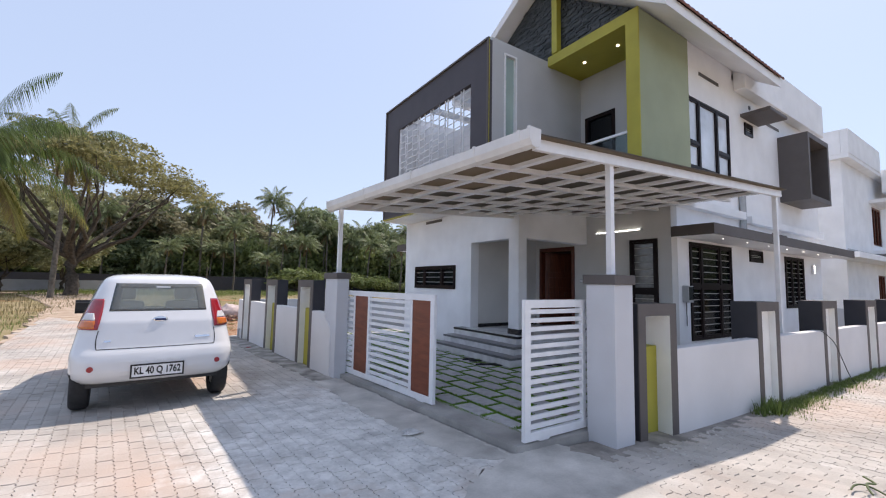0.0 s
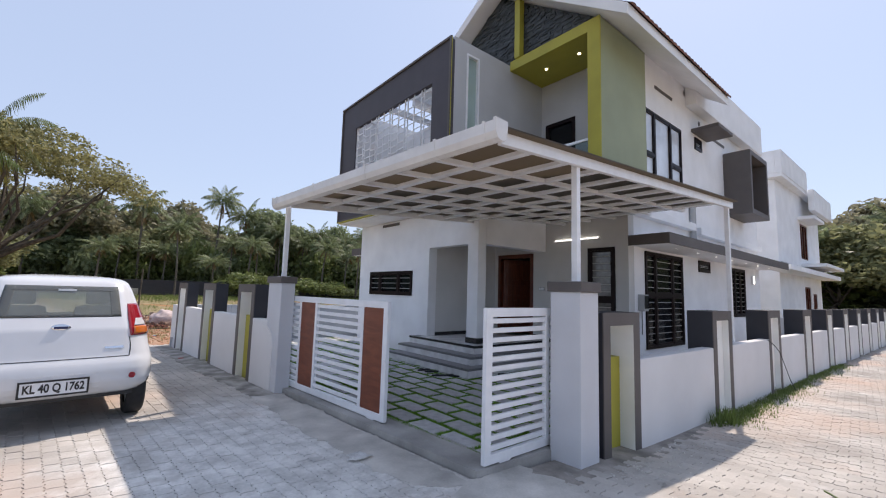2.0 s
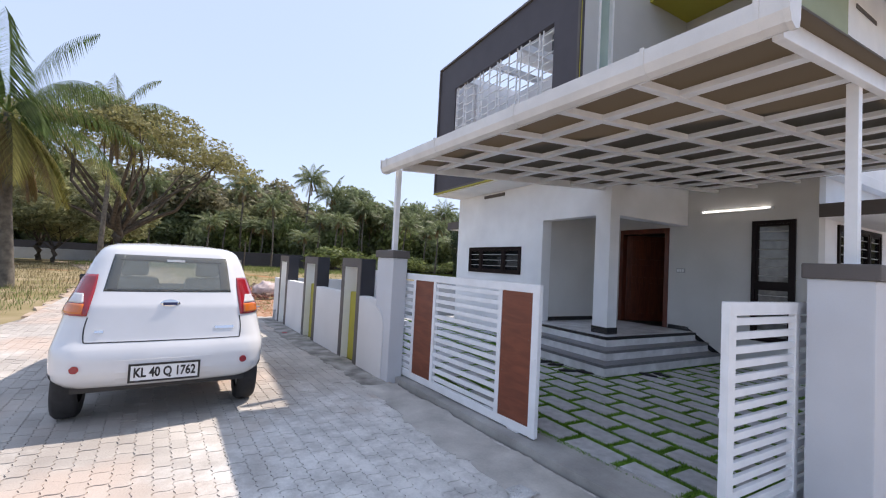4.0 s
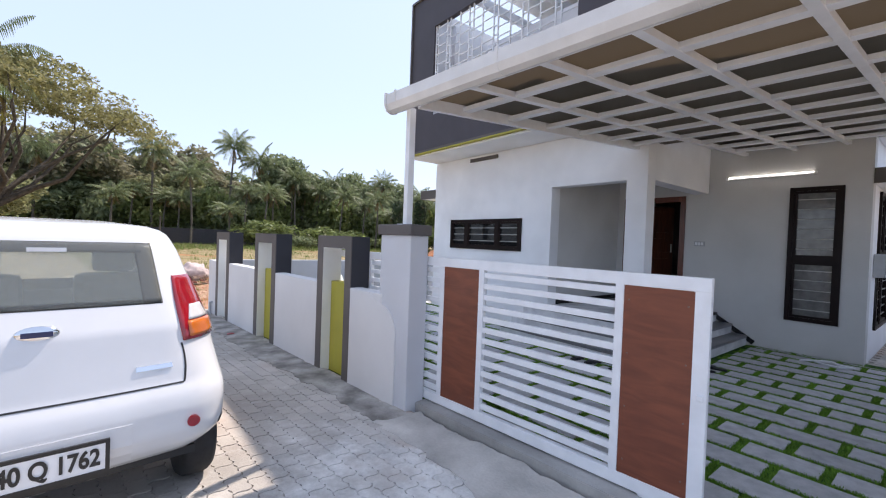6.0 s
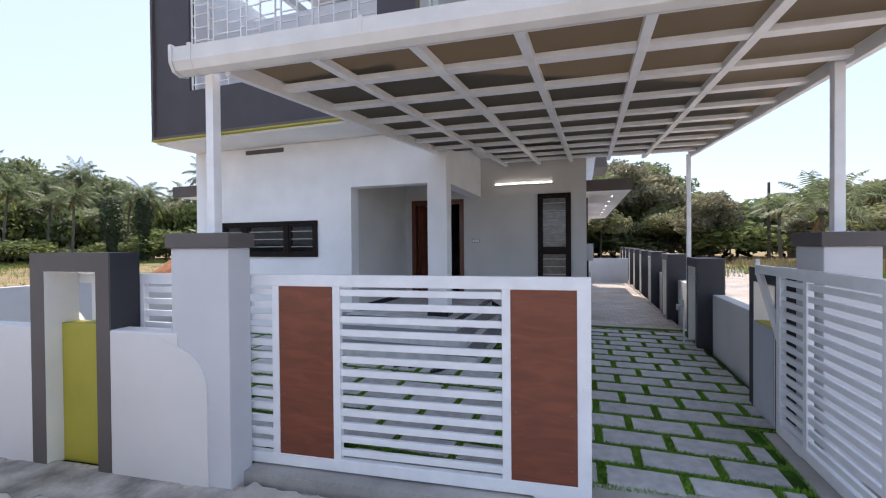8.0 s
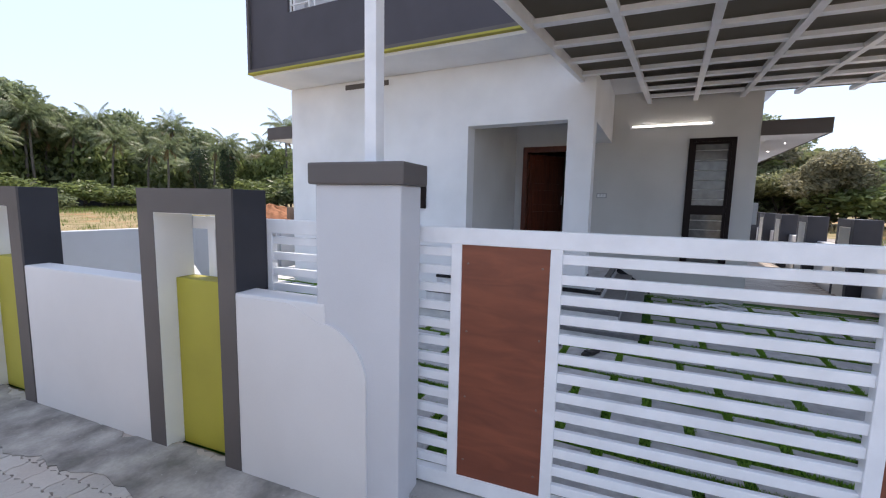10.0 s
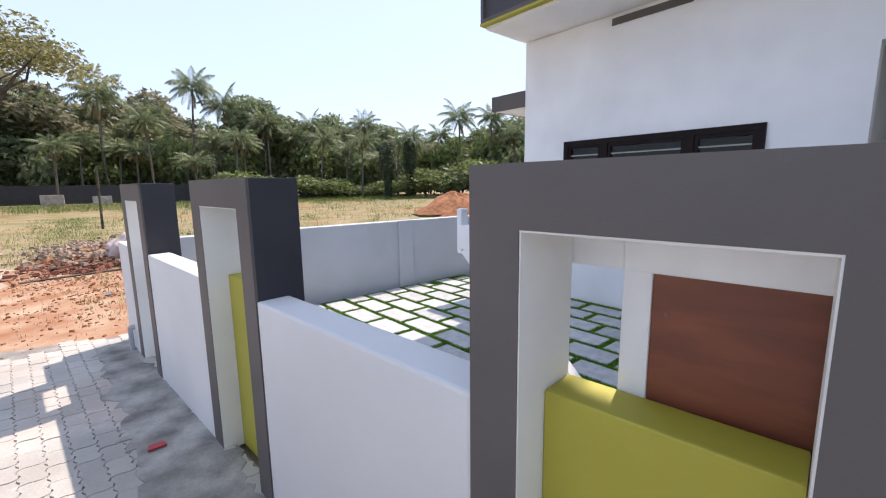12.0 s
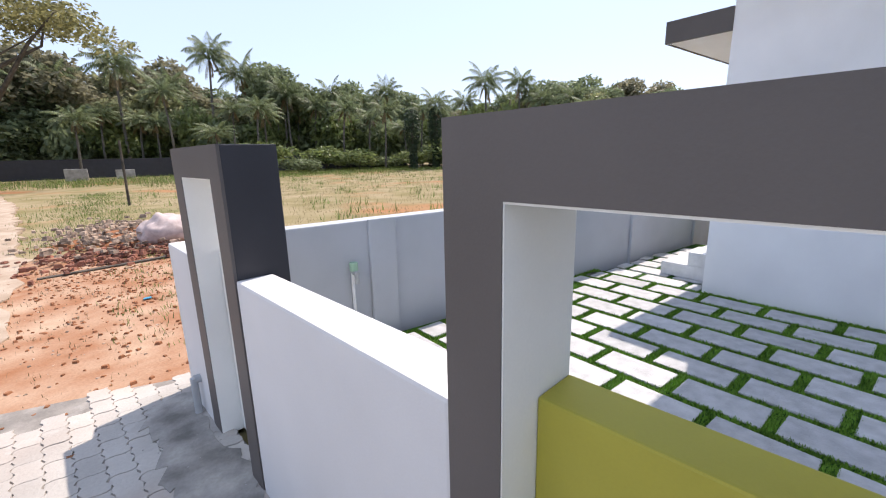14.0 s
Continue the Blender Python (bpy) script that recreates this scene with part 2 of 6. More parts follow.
def wall_with_holes(plane, at, thick, a0, a1, z0, z1, holes):
    """A wall in plane x or y, from at to at + thick, with rectangular holes (a0, a1, z0, z1) through it; top edges stay level."""
    holes = [(max(a0, h[0]), min(a1, h[1]), max(z0, h[2]), min(z1, h[3])) for h in holes]
    As = sorted({a0, a1, *[h[0] for h in holes], *[h[1] for h in holes]})
    Zs = sorted({z0, z1, *[h[2] for h in holes], *[h[3] for h in holes]})
    solid = {(i, j) for i in range(len(As) - 1) for j in range(len(Zs) - 1)
             if not any(h[0] <= (As[i] + As[i + 1]) / 2 <= h[1] and h[2] <= (Zs[j] + Zs[j + 1]) / 2 <= h[3] for h in holes)}
    bm = bmesh.new()
    memo = {}

    def vert(i, j, k):
        if (i, j, k) not in memo:
            d = at + thick * k
            memo[i, j, k] = bm.verts.new((d, As[i], Zs[j]) if plane == "x" else (As[i], d, Zs[j]))
        return memo[i, j, k]
    for i, j in solid:
        for k in (0, 1):
            bm.faces.new([vert(i, j, k), vert(i + 1, j, k), vert(i + 1, j + 1, k), vert(i, j + 1, k)])
        for (di, dj), (p, q) in {(-1, 0): ((i, j), (i, j + 1)), (1, 0): ((i + 1, j), (i + 1, j + 1)),
                                 (0, -1): ((i, j), (i + 1, j)), (0, 1): ((i, j + 1), (i + 1, j + 1))}.items():
            if (i + di, j + dj) not in solid:
                bm.faces.new([vert(*p, 0), vert(*q, 0), vert(*q, 1), vert(*p, 1)])
    bmesh.ops.recalc_face_normals(bm, faces=bm.faces[:])
    return bm


FRONT = pose(2.6, 5.9, 0, 0, 0, 5.74)       # along the street front: y follows the wall, x goes into the plot
SIDE = pose(4.36, 2.07, -0.1, 0, 0, -1.4)   # along the lane: x follows the wall, y goes into the plot
BOUND = pose(1.98, 11.74, 0, 0, 0, -3.4)    # along the far boundary
YARD = 0.06


# ---- ground ----
def lane(x):
    """Height of the street: it falls a little down the lane."""
    k = min(1, max(0, (x - 3.4) / 2.2))
    return -0.1 * k * k * (3 - 2 * k)


def ground_sheet():
    bm = bmesh.new()
    xs = [-900, -300, -120, -60, -30, -15, -8, -4, 0, 3.4, 4, 4.6, 5.2, 5.8, 8, 12, 18, 26, 40, 70, 120, 300, 900]
    ys = [-900, -300, -120, -60, -30, -15, -8, -3, 0, 2, 4, 8, 11, 12, 13, 15, 18, 22, 28, 36, 50, 80, 140, 300, 900]
    grid = [[bm.verts.new((x, y, lane(x) - 0.05 + (0.05 * noise.noise((x * 0.3, y * 0.3, 0)) if y > 13 else 0))) for y in ys] for x in xs]
    for i in range(len(xs) - 1):
        for j in range(len(ys) - 1):
            bm.faces.new((grid[i][j], grid[i + 1][j], grid[i + 1][j + 1], grid[i][j + 1]))
    return bm


def field_material():
    m = mat("dry field earth and grass", (0.28, 0.225, 0.14), 0.95, vary=0.2, scale=0.7, fine=25, bump=0.8, tint=(0.21, 0.175, 0.08), spec=0.1)
    nt = m.node_tree
    b = nt.nodes["Principled BSDF"]
    old = b.inputs["Base Color"].links[0].from_socket
    geo = nt.nodes.new("ShaderNodeNewGeometry")
    for sc, lo, hi, col in ((0.16, 0.56, 0.68, (0.36, 0.17, 0.08)), (0.23, 0.60, 0.72, (0.13, 0.15, 0.05))):
        nz, rp, mx = nt.nodes.new("ShaderNodeTexNoise"), nt.nodes.new("ShaderNodeValToRGB"), nt.nodes.new("ShaderNodeMixRGB")
        nz.inputs["Scale"].default_value, nz.inputs["Detail"].default_value = sc, 9
        rp.color_ramp.elements[0].position, rp.color_ramp.elements[1].position = lo, hi
        nt.links.new(geo.outputs["Position"], nz.inputs["Vector"])
        nt.links.new(nz.outputs["Fac"], rp.inputs["Fac"])
        nt.links.new(rp.outputs["Color"], mx.inputs["Fac"])
        nt.links.new(old, mx.inputs["Color1"])
        mx.inputs["Color2"].default_value = (*col, 1)
        old = mx.outputs["Color"]
    nt.links.new(old, b.inputs["Base Color"])
    return m


FIELD = field_material()
tagged(part("ground", ground_sheet(), FIELD), "dry brown field with red earth and sparse grass", "ground", kind="structure")

yard = tagged(part("floor_yard", prism([(2.86, 5.4), (3.12, 2.45), (4.6, 2.25), (8.5, 2.2), (8.5, 3.7), (8.5, 11.25), (2.15, 11.62), (2.3, 10.2), (2.62, 7.0)], "z", -0.12, 0.048), GRASSB),
              "yard floor of grey stone slabs with green turf joints", "yard floor", kind="structure")
tagged(part("threshold", prism([(2.72, 5.95), (3.05, 2.40), (4.40, 2.30), (4.40, 2.52), (3.40, 2.56), (3.06, 5.97)], "z", -0.1, 0.056, 0.006), CONC),
       "worn grey concrete gate threshold", "threshold", kind="structure")

# ---- compound walls ----
def low_wall(name, m, a0, a1, top, axis, thick=0.15, base=-0.06, material=OFFW, label="smooth white painted low boundary wall"):
    bm = box(0.004, thick, a0, a1, base, top, 0.012) if axis == "y" else box(a0, a1, 0.004, thick, base, top, 0.012)
    ob = part(name, bm, material)
    ob.matrix_world = m
    return tagged(ob, label, "boundary wall", kind="structure")


low_wall("wall_front_1", FRONT, 0.40, 0.964, 0.968, "y")
low_wall("wall_front_2", FRONT, 1.64, 2.82, 0.968, "y")
low_wall("wall_front_3", FRONT, 3.56, 4.735, 0.968, "y")
low_wall("wall_front_4", FRONT, 5.42, 5.86, 0.968, "y")
SPOTS = [0.03, 2.75, 5.22, 7.6, 9.8, 11.9, 14.0, 16.0, 18.0, 20.0]
for i, s in enumerate(SPOTS[:-1]):
    low_wall("wall_lane_%d" % (i + 1), SIDE, s + 0.70, SPOTS[i + 1], 0.91, "x", 0.15, -0.1)
low_wall("wall_boundary", BOUND, 0.15, 20.0, 0.965, "x", 0.15, -0.1, BLUEGREY, "blue grey plastered boundary wall")
low_wall("wall_rear", pose(17.6, 2.2, 0), 0, 8.7, 0.95, "y", 0.15, -0.1, BLUEGREY, "blue grey plastered rear boundary wall")
for x in (1.3, 3.05, 4.9, 6.6, 9, 11.5):
    pier = part("wall_pier", box(x, x + 0.23, -0.035, 0.003, -0.05, 0.972, 0.008), BLUEGREY)
    pier.matrix_world = BOUND
    tagged(pier, "blue grey plastered pier on the boundary wall", "wall pier", "boundary piers", "structure")


def portal_post(m, width, depth, height, olive, closed, label, i=0.125):
    """A grey frame round a white-lined opening, with an olive block standing in it."""
    j = 0.125
    post = thing("wall_post", m, label, "wall post", "framed wall posts")
    part("frame_front", wall_with_holes("x", 0, 0.012, 0, width, 0, height, [(i, width - j, -1, height - 0.13)]), DARK, post)
    # jambs and lintel are set darker than the front face
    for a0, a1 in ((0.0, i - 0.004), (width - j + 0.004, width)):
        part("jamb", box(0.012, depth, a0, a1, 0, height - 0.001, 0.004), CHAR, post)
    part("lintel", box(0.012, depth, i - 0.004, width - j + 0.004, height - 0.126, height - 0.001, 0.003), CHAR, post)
    for a0, a1 in ((i - 0.004, i + 0.003), (width - j - 0.003, width - j + 0.004)):
        part("lining", box(0.003, depth + 0.002, a0, a1, 0, height - 0.13), CREAM, post, "cream white lining")
    part("lining", box(0.003, depth + 0.002, i, width - j, height - 0.134, height - 0.1265), CREAM, post, "cream white lining")
    if olive or not closed:
        part("block", box(depth * 0.48, depth * 1.0, i + 0.004, width - j - 0.004, 0, height * 0.665, 0.006), OLIVE if olive else CREAM, post, "olive yellow painted block" if olive else "cream white block")
    if olive:
        part("back_panel", box(depth + 0.001, depth + 0.008, i + 0.006, width - j - 0.006, 0, height * 0.66), BLUEGREY, post, "blue grey painted back")
    if closed:
        part("infill", box(depth * 0.25, depth * 0.6, i + 0.004, width - j - 0.004, 0, height - 0.136), CREAM, post, "cream white infill")
    return post


GREY_POST = "grey framed wall post with cream white lining"
portal_post(FRONT @ pose(0, 0.942, -0.02), 0.698, 0.225, 1.508, True, False, GREY_POST + " and olive block", 0.112)
portal_post(FRONT @ pose(0, 2.82, -0.02), 0.74, 0.225, 1.508, True, False, GREY_POST + " and olive block")
portal_post(FRONT @ pose(0, 4.735, -0.02), 0.685, 0.225, 1.508, False, False, GREY_POST + " at the wall's end")
for i, s in enumerate(SPOTS):
    portal_post(SIDE @ pose(s + 0.70, 0, 0, 0, 0, 90), 0.70, 0.33, 1.40, i == 0, i > 0, GREY_POST + (" and olive block" if i == 0 else " beside the lane"))


def gate_pillar(m, lx, ly, top, label):
    p = thing("gate_pillar", m, label, "gate pillar", "gate pillars")
    part("shaft", box(0.012, lx - 0.012, 0.018, ly - 0.018, -0.08, top - 0.095, 0.008), PALE, p)
    part("cap", box(-0.012, lx + 0.006, -0.006, ly + 0.006, top - 0.095, top, 0.01), DARK, p, "dark grey painted cap")
    return p


lp = gate_pillar(FRONT, 0.225, 0.466, 1.608, "pale grey gate pillar with a dark cap and white paint patch")
gate_pillar(pose(3.94, 2.02, 0, 0, 0, 3), 0.352, 0.345, 1.585, "pale grey gate pillar with a dark cap beside the lane")
patch = [(0.93, -0.06), (0.18, -0.06), (0.18, 0.62)] + [(0.18 + 0.26 * (1 - math.cos(a)), 0.62 + 0.26 * math.sin(a)) for a in [k * math.pi / 20 for k in range(1, 11)]] + [(0.60, 0.955), (0.93, 0.955)]
ob = part("paint_patch", prism(patch, "x", -0.0005, 0.0125), OFFW, lp, "white paint with a rounded corner")


# ---- house ----
house = thing("house", pose(0, 0, 0), "new two storey white house with grey and olive accents", "house")
FX, WX, SY, HL, HE = 6.2, 8.316, 3.76, 10.34, 16.7     # sit-out front, recessed front, lane side, far side, rear
BX, BY0, BY1, BZ0, BZ1 = 5.482, 5.79, 10.37, 3.27, 6.384
FLOOR1 = 3.27
SLAB = 3.16


def window(x, y, z, width, height, rz, bays, louvres=True, depth=0.10, rows=1, label="dark brown framed window", fill=None, split=None, whole=()):
    """A framed window in the x-z plane, seen from -y; bays are shares of the width."""
    f = 0.055 if not whole else 0.045
    m = pose(x, y, z, 0, 0, rz)
    holes, at, total = [], 0.0, sum(bays)
    edges = [0]
    for b in bays:
        at += b / total * width
        edges.append(at)
    for bay, (a, b) in enumerate(zip(edges, edges[1:])):
        cuts = [0, height] if not split or bay in whole else [0, split * height, height]
        for c, d in zip(cuts, cuts[1:]):
            holes.append((a + f * (1 if a == 0 else 0.7), b - f * (1 if b == width else 0.7), c + f * (1 if c == 0 else 0.6), d - f * (1 if d == height else 0.6)))
    win = part("window", wall_with_holes("y", -0.03, depth, 0, width, 0, height, holes), BLACKF, house, label)
    win.matrix_world = m
    for h in holes:
        part("sash", wall_with_holes("y", -0.018, 0.04, h[0], h[1], h[2], h[3], [(h[0] + 0.035, h[1] - 0.035, h[2] + 0.035, h[3] - 0.035)]), BLACKF, win)
        part("pane", box(h[0] + 0.03, h[1] - 0.03, 0.008, 0.013, h[2] + 0.03, h[3] - 0.03), fill or PANE, win)
        if louvres:
            n = max(2, int((h[3] - h[2]) / 0.135))
            for k in range(n):
                zz = h[2] + 0.05 + (k + 0.5) * (h[3] - h[2] - 0.1) / n
                part("bar", box(h[0] + 0.036, h[1] - 0.036, -0.008, 0.0, zz - 0.0065, zz + 0.0065), SLATM, win)
    return win


def hpart(name, bm, material, label=""):
    return part(name, bm, material, house, label)


# sit-out front wall, with the entrance opening and the ribbon window
hpart("wall", wall_with_holes("x", FX, 0.22, 5.66, HL, YARD - 0.1, SLAB, [(5.95, 7.208, -1, 2.418), (7.815, 9.742, 1.344, 1.925)]), WHITE)
hpart("wall", wall_with_holes("y", HL - 0.22, 0.22, FX + 0.222, HE, YARD - 0.1, 6.2, []), WHITE)
# porch side: beam above the open side, corner pier comes with the front wall
hpart("beam", box(FX + 0.222, WX + 0.002, 5.66, 5.88, 2.418, SLAB, 0.004), WHITE)
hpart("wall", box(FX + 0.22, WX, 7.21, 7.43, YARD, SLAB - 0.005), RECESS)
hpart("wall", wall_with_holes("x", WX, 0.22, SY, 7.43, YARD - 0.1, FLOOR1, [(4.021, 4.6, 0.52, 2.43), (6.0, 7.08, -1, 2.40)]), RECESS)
hpart("wall", wall_with_holes("y", SY, 0.22, WX + 0.222, HE, YARD - 0.1, 6.55, [(8.97, 10.80, 0.45, 2.39), (11.78, 12.52, 2.12, 2.40), (13.97, 15.35, 1.0, 2.36), (9.0, 10.93, 3.92, 5.43), (11.8, 12.25, 5.2, 5.5)]), WHITE)
hpart("wall", wall_with_holes("x", HE, 0.22, SY, HL, YARD - 0.1, 6.55, []), WHITE)
hpart("ceiling", box(FX + 0.22, WX, 5.88, 7.21, 2.92, 2.98), WHITE)
hpart("slab", box(FX + 0.02, HE, SY + 0.23, HL, SLAB, FLOOR1), WHITE)
hpart("slab", box(BX + 0.03, FX + 0.3, BY0, BY1, BZ0 - 0.09, BZ0 - 0.02, 0.004), WHITE)
hpart("skirting", box(FX + 0.222, WX - 0.002, 7.195, 7.209, 0.49, 0.57), BLACKG)
hpart("skirting", box(WX - 0.014, WX - 0.002, 5.60, 5.98, 0.49, 0.57), BLACKG)
hpart("skirting", box(FX - 0.012, FX + 0.235, 5.648, 5.962, 0.485, 0.60, 0.003), BLACKG)
hpart("skirting", bar((WX - 0.01, 5.62, 0.52), (WX - 0.01, 4.95, 0.10), 0.016, 0.07), BLACKG)
# steps, wrapping the corner of the porch
for k, (dx, dy) in enumerate(((0.78, 0.62), (0.52, 0.42), (0.24, 0.20))):
    z0, z1 = YARD - 0.04 + 0.143 * k, YARD + 0.143 * (k + 1)
    xa, ya = FX - dx, 5.66 - dy
    st = hpart("step", prism([(xa, ya), (WX - 0.003, ya), (WX - 0.003, 7.205), (FX + 0.1, 7.205), (FX + 0.1, 7.5), (xa, 7.5)], "z", z0, z1 - 0.04), MARBLE, "grey veined marble step")
    part("nosing", prism([(xa - 0.012, ya - 0.012), (WX - 0.004, ya - 0.012), (WX - 0.004, 7.204), (FX + 0.1, 7.204), (FX + 0.1, 7.51), (xa - 0.012, 7.51)], "z", z1 - 0.04, z1, 0.006), GRANITE if k < 2 else BLACKG, st)
hpart("porch_floor", box(FX - 0.18, WX - 0.004, 5.52, 7.2, 0.488, 0.494), MARBLE, "white marble porch floor")
# front door, its leaf swung far into the hall
fr = hpart("door", wall_with_holes("x", WX - 0.02, 0.14, 6.0, 7.08, 0.49, 2.40, [(6.08, 7.0, -1, 2.31)]), DOORW, "dark red teak front door standing open in a teak frame")
SWING = pose(WX + 0.10, 6.995, 0, 0, 0, 62)
part("leaf", box(-0.018, 0.018, -0.905, 0, 0.50, 2.30, 0.003), DOORW, fr).matrix_basis = SWING
for a0, a1, c0, c1 in ((0.09, 0.41, 0.66, 1.30), (0.49, 0.81, 0.66, 1.30), (0.09, 0.81, 1.42, 1.68), (0.09, 0.41, 1.80, 2.20), (0.49, 0.81, 1.80, 2.20)):
    part("panel", box(-0.030, -0.019, -a1, -a0, c0, c1, 0.008), DOORW, fr).matrix_basis = SWING
part("handle", rod((-0.05, -0.84, 1.42), (-0.05, -0.84, 1.58), 0.012), STEEL, fr, "steel door handle").matrix_basis = SWING
# windows
window(FX - 0.0, 9.742, 1.344, 1.927, 0.581, -90, (0.26, 0.44, 0.30), label="dark brown ribbon window with louvres")
window(WX - 0.0, 4.6, 0.52, 0.579, 1.91, -90, (1,), split=0.46, fill=LOUVREG, label="tall dark brown window with louvres")
window(8.97, SY, 0.45, 1.83, 1.94, 0, (0.25, 0.45, 0.30), split=0.55, label="large dark brown three bay window")
window(9.0, SY, 3.92, 1.93, 1.51, 0, (0.27, 0.42, 0.31), louvres=False, split=0.36, whole=(1,), fill=BLIND, label="upper dark framed three bay window with pale blinds")
window(11.78, SY, 2.12, 0.74, 0.28, 0, (1,), label="small dark brown ventilator window")
window(13.97, SY, 1.0, 1.38, 1.36, 0, (0.33, 0.34, 0.33), label="dark brown three bay window")
window(11.8, SY, 5.2, 0.45, 0.3, 0, (1,), label="small upper ventilator")
# dim rooms behind the windows
for nm, bm in (("room", box(FX + 0.24, WX + 2.5, 7.44, HL - 0.03, YARD, SLAB - 0.03)), ("room", box(WX + 0.24, HE - 0.05, SY + 0.24, 7.4, YARD, SLAB - 0.03)), ("room", box(WX + 0.26, HE - 0.05, SY + 0.24, 7.4, FLOOR1 + 0.02, 6.0))):
    bmesh.ops.delete(bm, geom=[f for f in bm.faces if f.normal.x < -0.5 or f.normal.y < -0.5], context="FACES_ONLY")
    bmesh.ops.reverse_faces(bm, faces=bm.faces[:])
    hpart(nm, bm, DIM)
# sun shades along the lane and at the far side
ch = hpart("sunshade", box(WX + 0.0, 16.9, 3.02, SY - 0.003, 2.44, 2.50), WHITE, "white underside sunshade slab")
part("edge", prism([(WX - 0.012, 3.008), (16.92, 3.008), (16.92, 3.03), (WX + 0.012, 3.03), (WX + 0.012, SY - 0.002), (WX - 0.012, SY - 0.002)], "z", 2.435, 2.63), DARK, ch, "dark grey painted edge band")
ch = hpart("sunshade", box(FX + 0.03, FX + 6, HL + 0.003, 10.88, 2.42, 2.48), WHITE, "white underside sunshade slab")
part("edge", prism([(FX - 0.012, HL + 0.004), (FX - 0.012, 10.9), (FX + 6, 10.9), (FX + 6, 10.878), (FX + 0.012, 10.878), (FX + 0.012, HL + 0.004)], "z", 2.415, 2.61), DARK, ch, "dark grey painted edge band")
for x in (9.3, 10.4, 11.5, 12.6, 13.7, 14.8, 15.9):
    hpart("shade_spot", rod((x, 3.28, 2.432), (x, 3.28, 2.441), 0.013, 16), SPOT, "small lit round spot under the sunshade")
lampw = hpart("wall_lamp", box(16.0, 16.1, SY - 0.07, SY - 0.003, 1.95, 2.22, 0.012), METALW, "small lit white wall lamp")
part("diffuser", box(16.015, 16.085, SY - 0.078, SY - 0.069, 1.97, 2.2, 0.004), TUBE, lampw)
hpart("string_course", box(WX + 0.2, 11.3, SY - 0.16, SY - 0.003, 3.05, 3.22, 0.01), WHITE)
hpart("string_course", box(11.6, 16.75, SY - 0.16, SY - 0.003, 3.0, 3.17, 0.01), WHITE)
aw = hpart("awning", prism([(11.6, 3.16), (12.65, 3.16), (12.65, SY - 0.003), (11.6, SY - 0.003)], "z", 5.58, 5.66, 0.006), DARK, "small dark grey awning slab")
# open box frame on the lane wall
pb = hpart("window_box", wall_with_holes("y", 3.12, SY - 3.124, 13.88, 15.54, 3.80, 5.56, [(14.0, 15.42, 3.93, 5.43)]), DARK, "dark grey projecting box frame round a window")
# flat charcoal panel over the white wall; no opening behind it
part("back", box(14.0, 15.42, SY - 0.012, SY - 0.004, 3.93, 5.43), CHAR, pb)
# parapet of the rear wing
hpart("parapet", box(11.3, 16.9, SY - 0.24, SY - 0.003, 6.15, 7.12, 0.012), WHITE)
hpart("wall", box(WX + 0.24, 11.9, SY + 0.01, SY + 0.2, 6.552, 6.72), WHITE)
hpart("roof_slab", box(11.2, HE + 0.2, SY, HL, 6.4, 6.6), WHITE)
# plum box over the entrance with its lattice window
W0, W1, Z0, Z1 = 6.36, 9.62, 3.95, 5.68
bxp = hpart("bay_box", wall_with_holes("x", BX, 0.10, BY0, BY1, BZ0, BZ1, [(W0, W1, Z0, Z1)]), PLUM, "plum grey projecting bay with a lattice window")
part("trim", wall_with_holes("x", BX - 0.035, 0.05, BY0 - 0.03, BY1 + 0.03, BZ0 - 0.03, BZ1 + 0.03, [(BY0 + 0.012, BY1 - 0.012, BZ0 + 0.012, BZ1 - 0.012)]), DARK, bxp)
part("trim", box(BX - 0.04, FX + 0.02, BY0 - 0.03, BY1 + 0.034, BZ0 - 0.055, BZ0 - 0.031), OLIVE, bxp, "olive yellow trim line")
part("trim", box(BX - 0.012, BX + 0.0, BY0 - 0.04, BY0 - 0.032, BZ0 - 0.05, BZ1), OLIVE, bxp, "olive yellow trim line")
part("side", box(BX + 0.1, 8.0, BY1 - 0.12, BY1, BZ0, BZ1), PLUM, bxp)
part("inner_wall", wall_with_holes("x", 7.4, 0.1, BY0 + 0.2, BY1 - 0.12, BZ0, BZ1 - 0.3, [(6.9, 7.9, BZ0 + 0.12, 4.75)]), WHITE, bxp)
part("lining", box(BX + 0.11, 7.95, BY1 - 0.135, BY1 - 0.122, BZ0 + 0.1, BZ1 - 0.02), WHITE, bxp)
part("back_wall", box(7.96, 8.0, BY0 + 0.2, BY1 - 0.14, BZ0 + 0.1, BZ1), WHITE, bxp)
part("floor", box(BX + 0.1, 8.3, BY0 + 0.2, BY1 - 0.12, BZ0, BZ0 + 0.1), WHITE, bxp)
for k in range(5):
    part("roof_beam", box(BX + 0.1, 8.0, BY0 + 0.30 + k * 1.02, BY0 + 0.40 + k * 1.02, BZ1 - 0.16, BZ1 - 0.01), WHITE, bxp)
lat = hpart("lattice", bmesh.new(), METALW, "white metal lattice screen")
rnd = random.Random(4)
ys, yy = [], W0 + 0.02
while yy < W1 - 0.03:
    ys.append(yy)
    yy += (0.25, 0.28, 0.10, 0.27, 0.24, 0.11)[len(ys) % 6]
ys.append(W1 - 0.02)
for yy in ys:
    part("upright", box(BX + 0.03, BX + 0.055, yy - 0.009, yy + 0.009, Z0, Z1), METALW, lat)
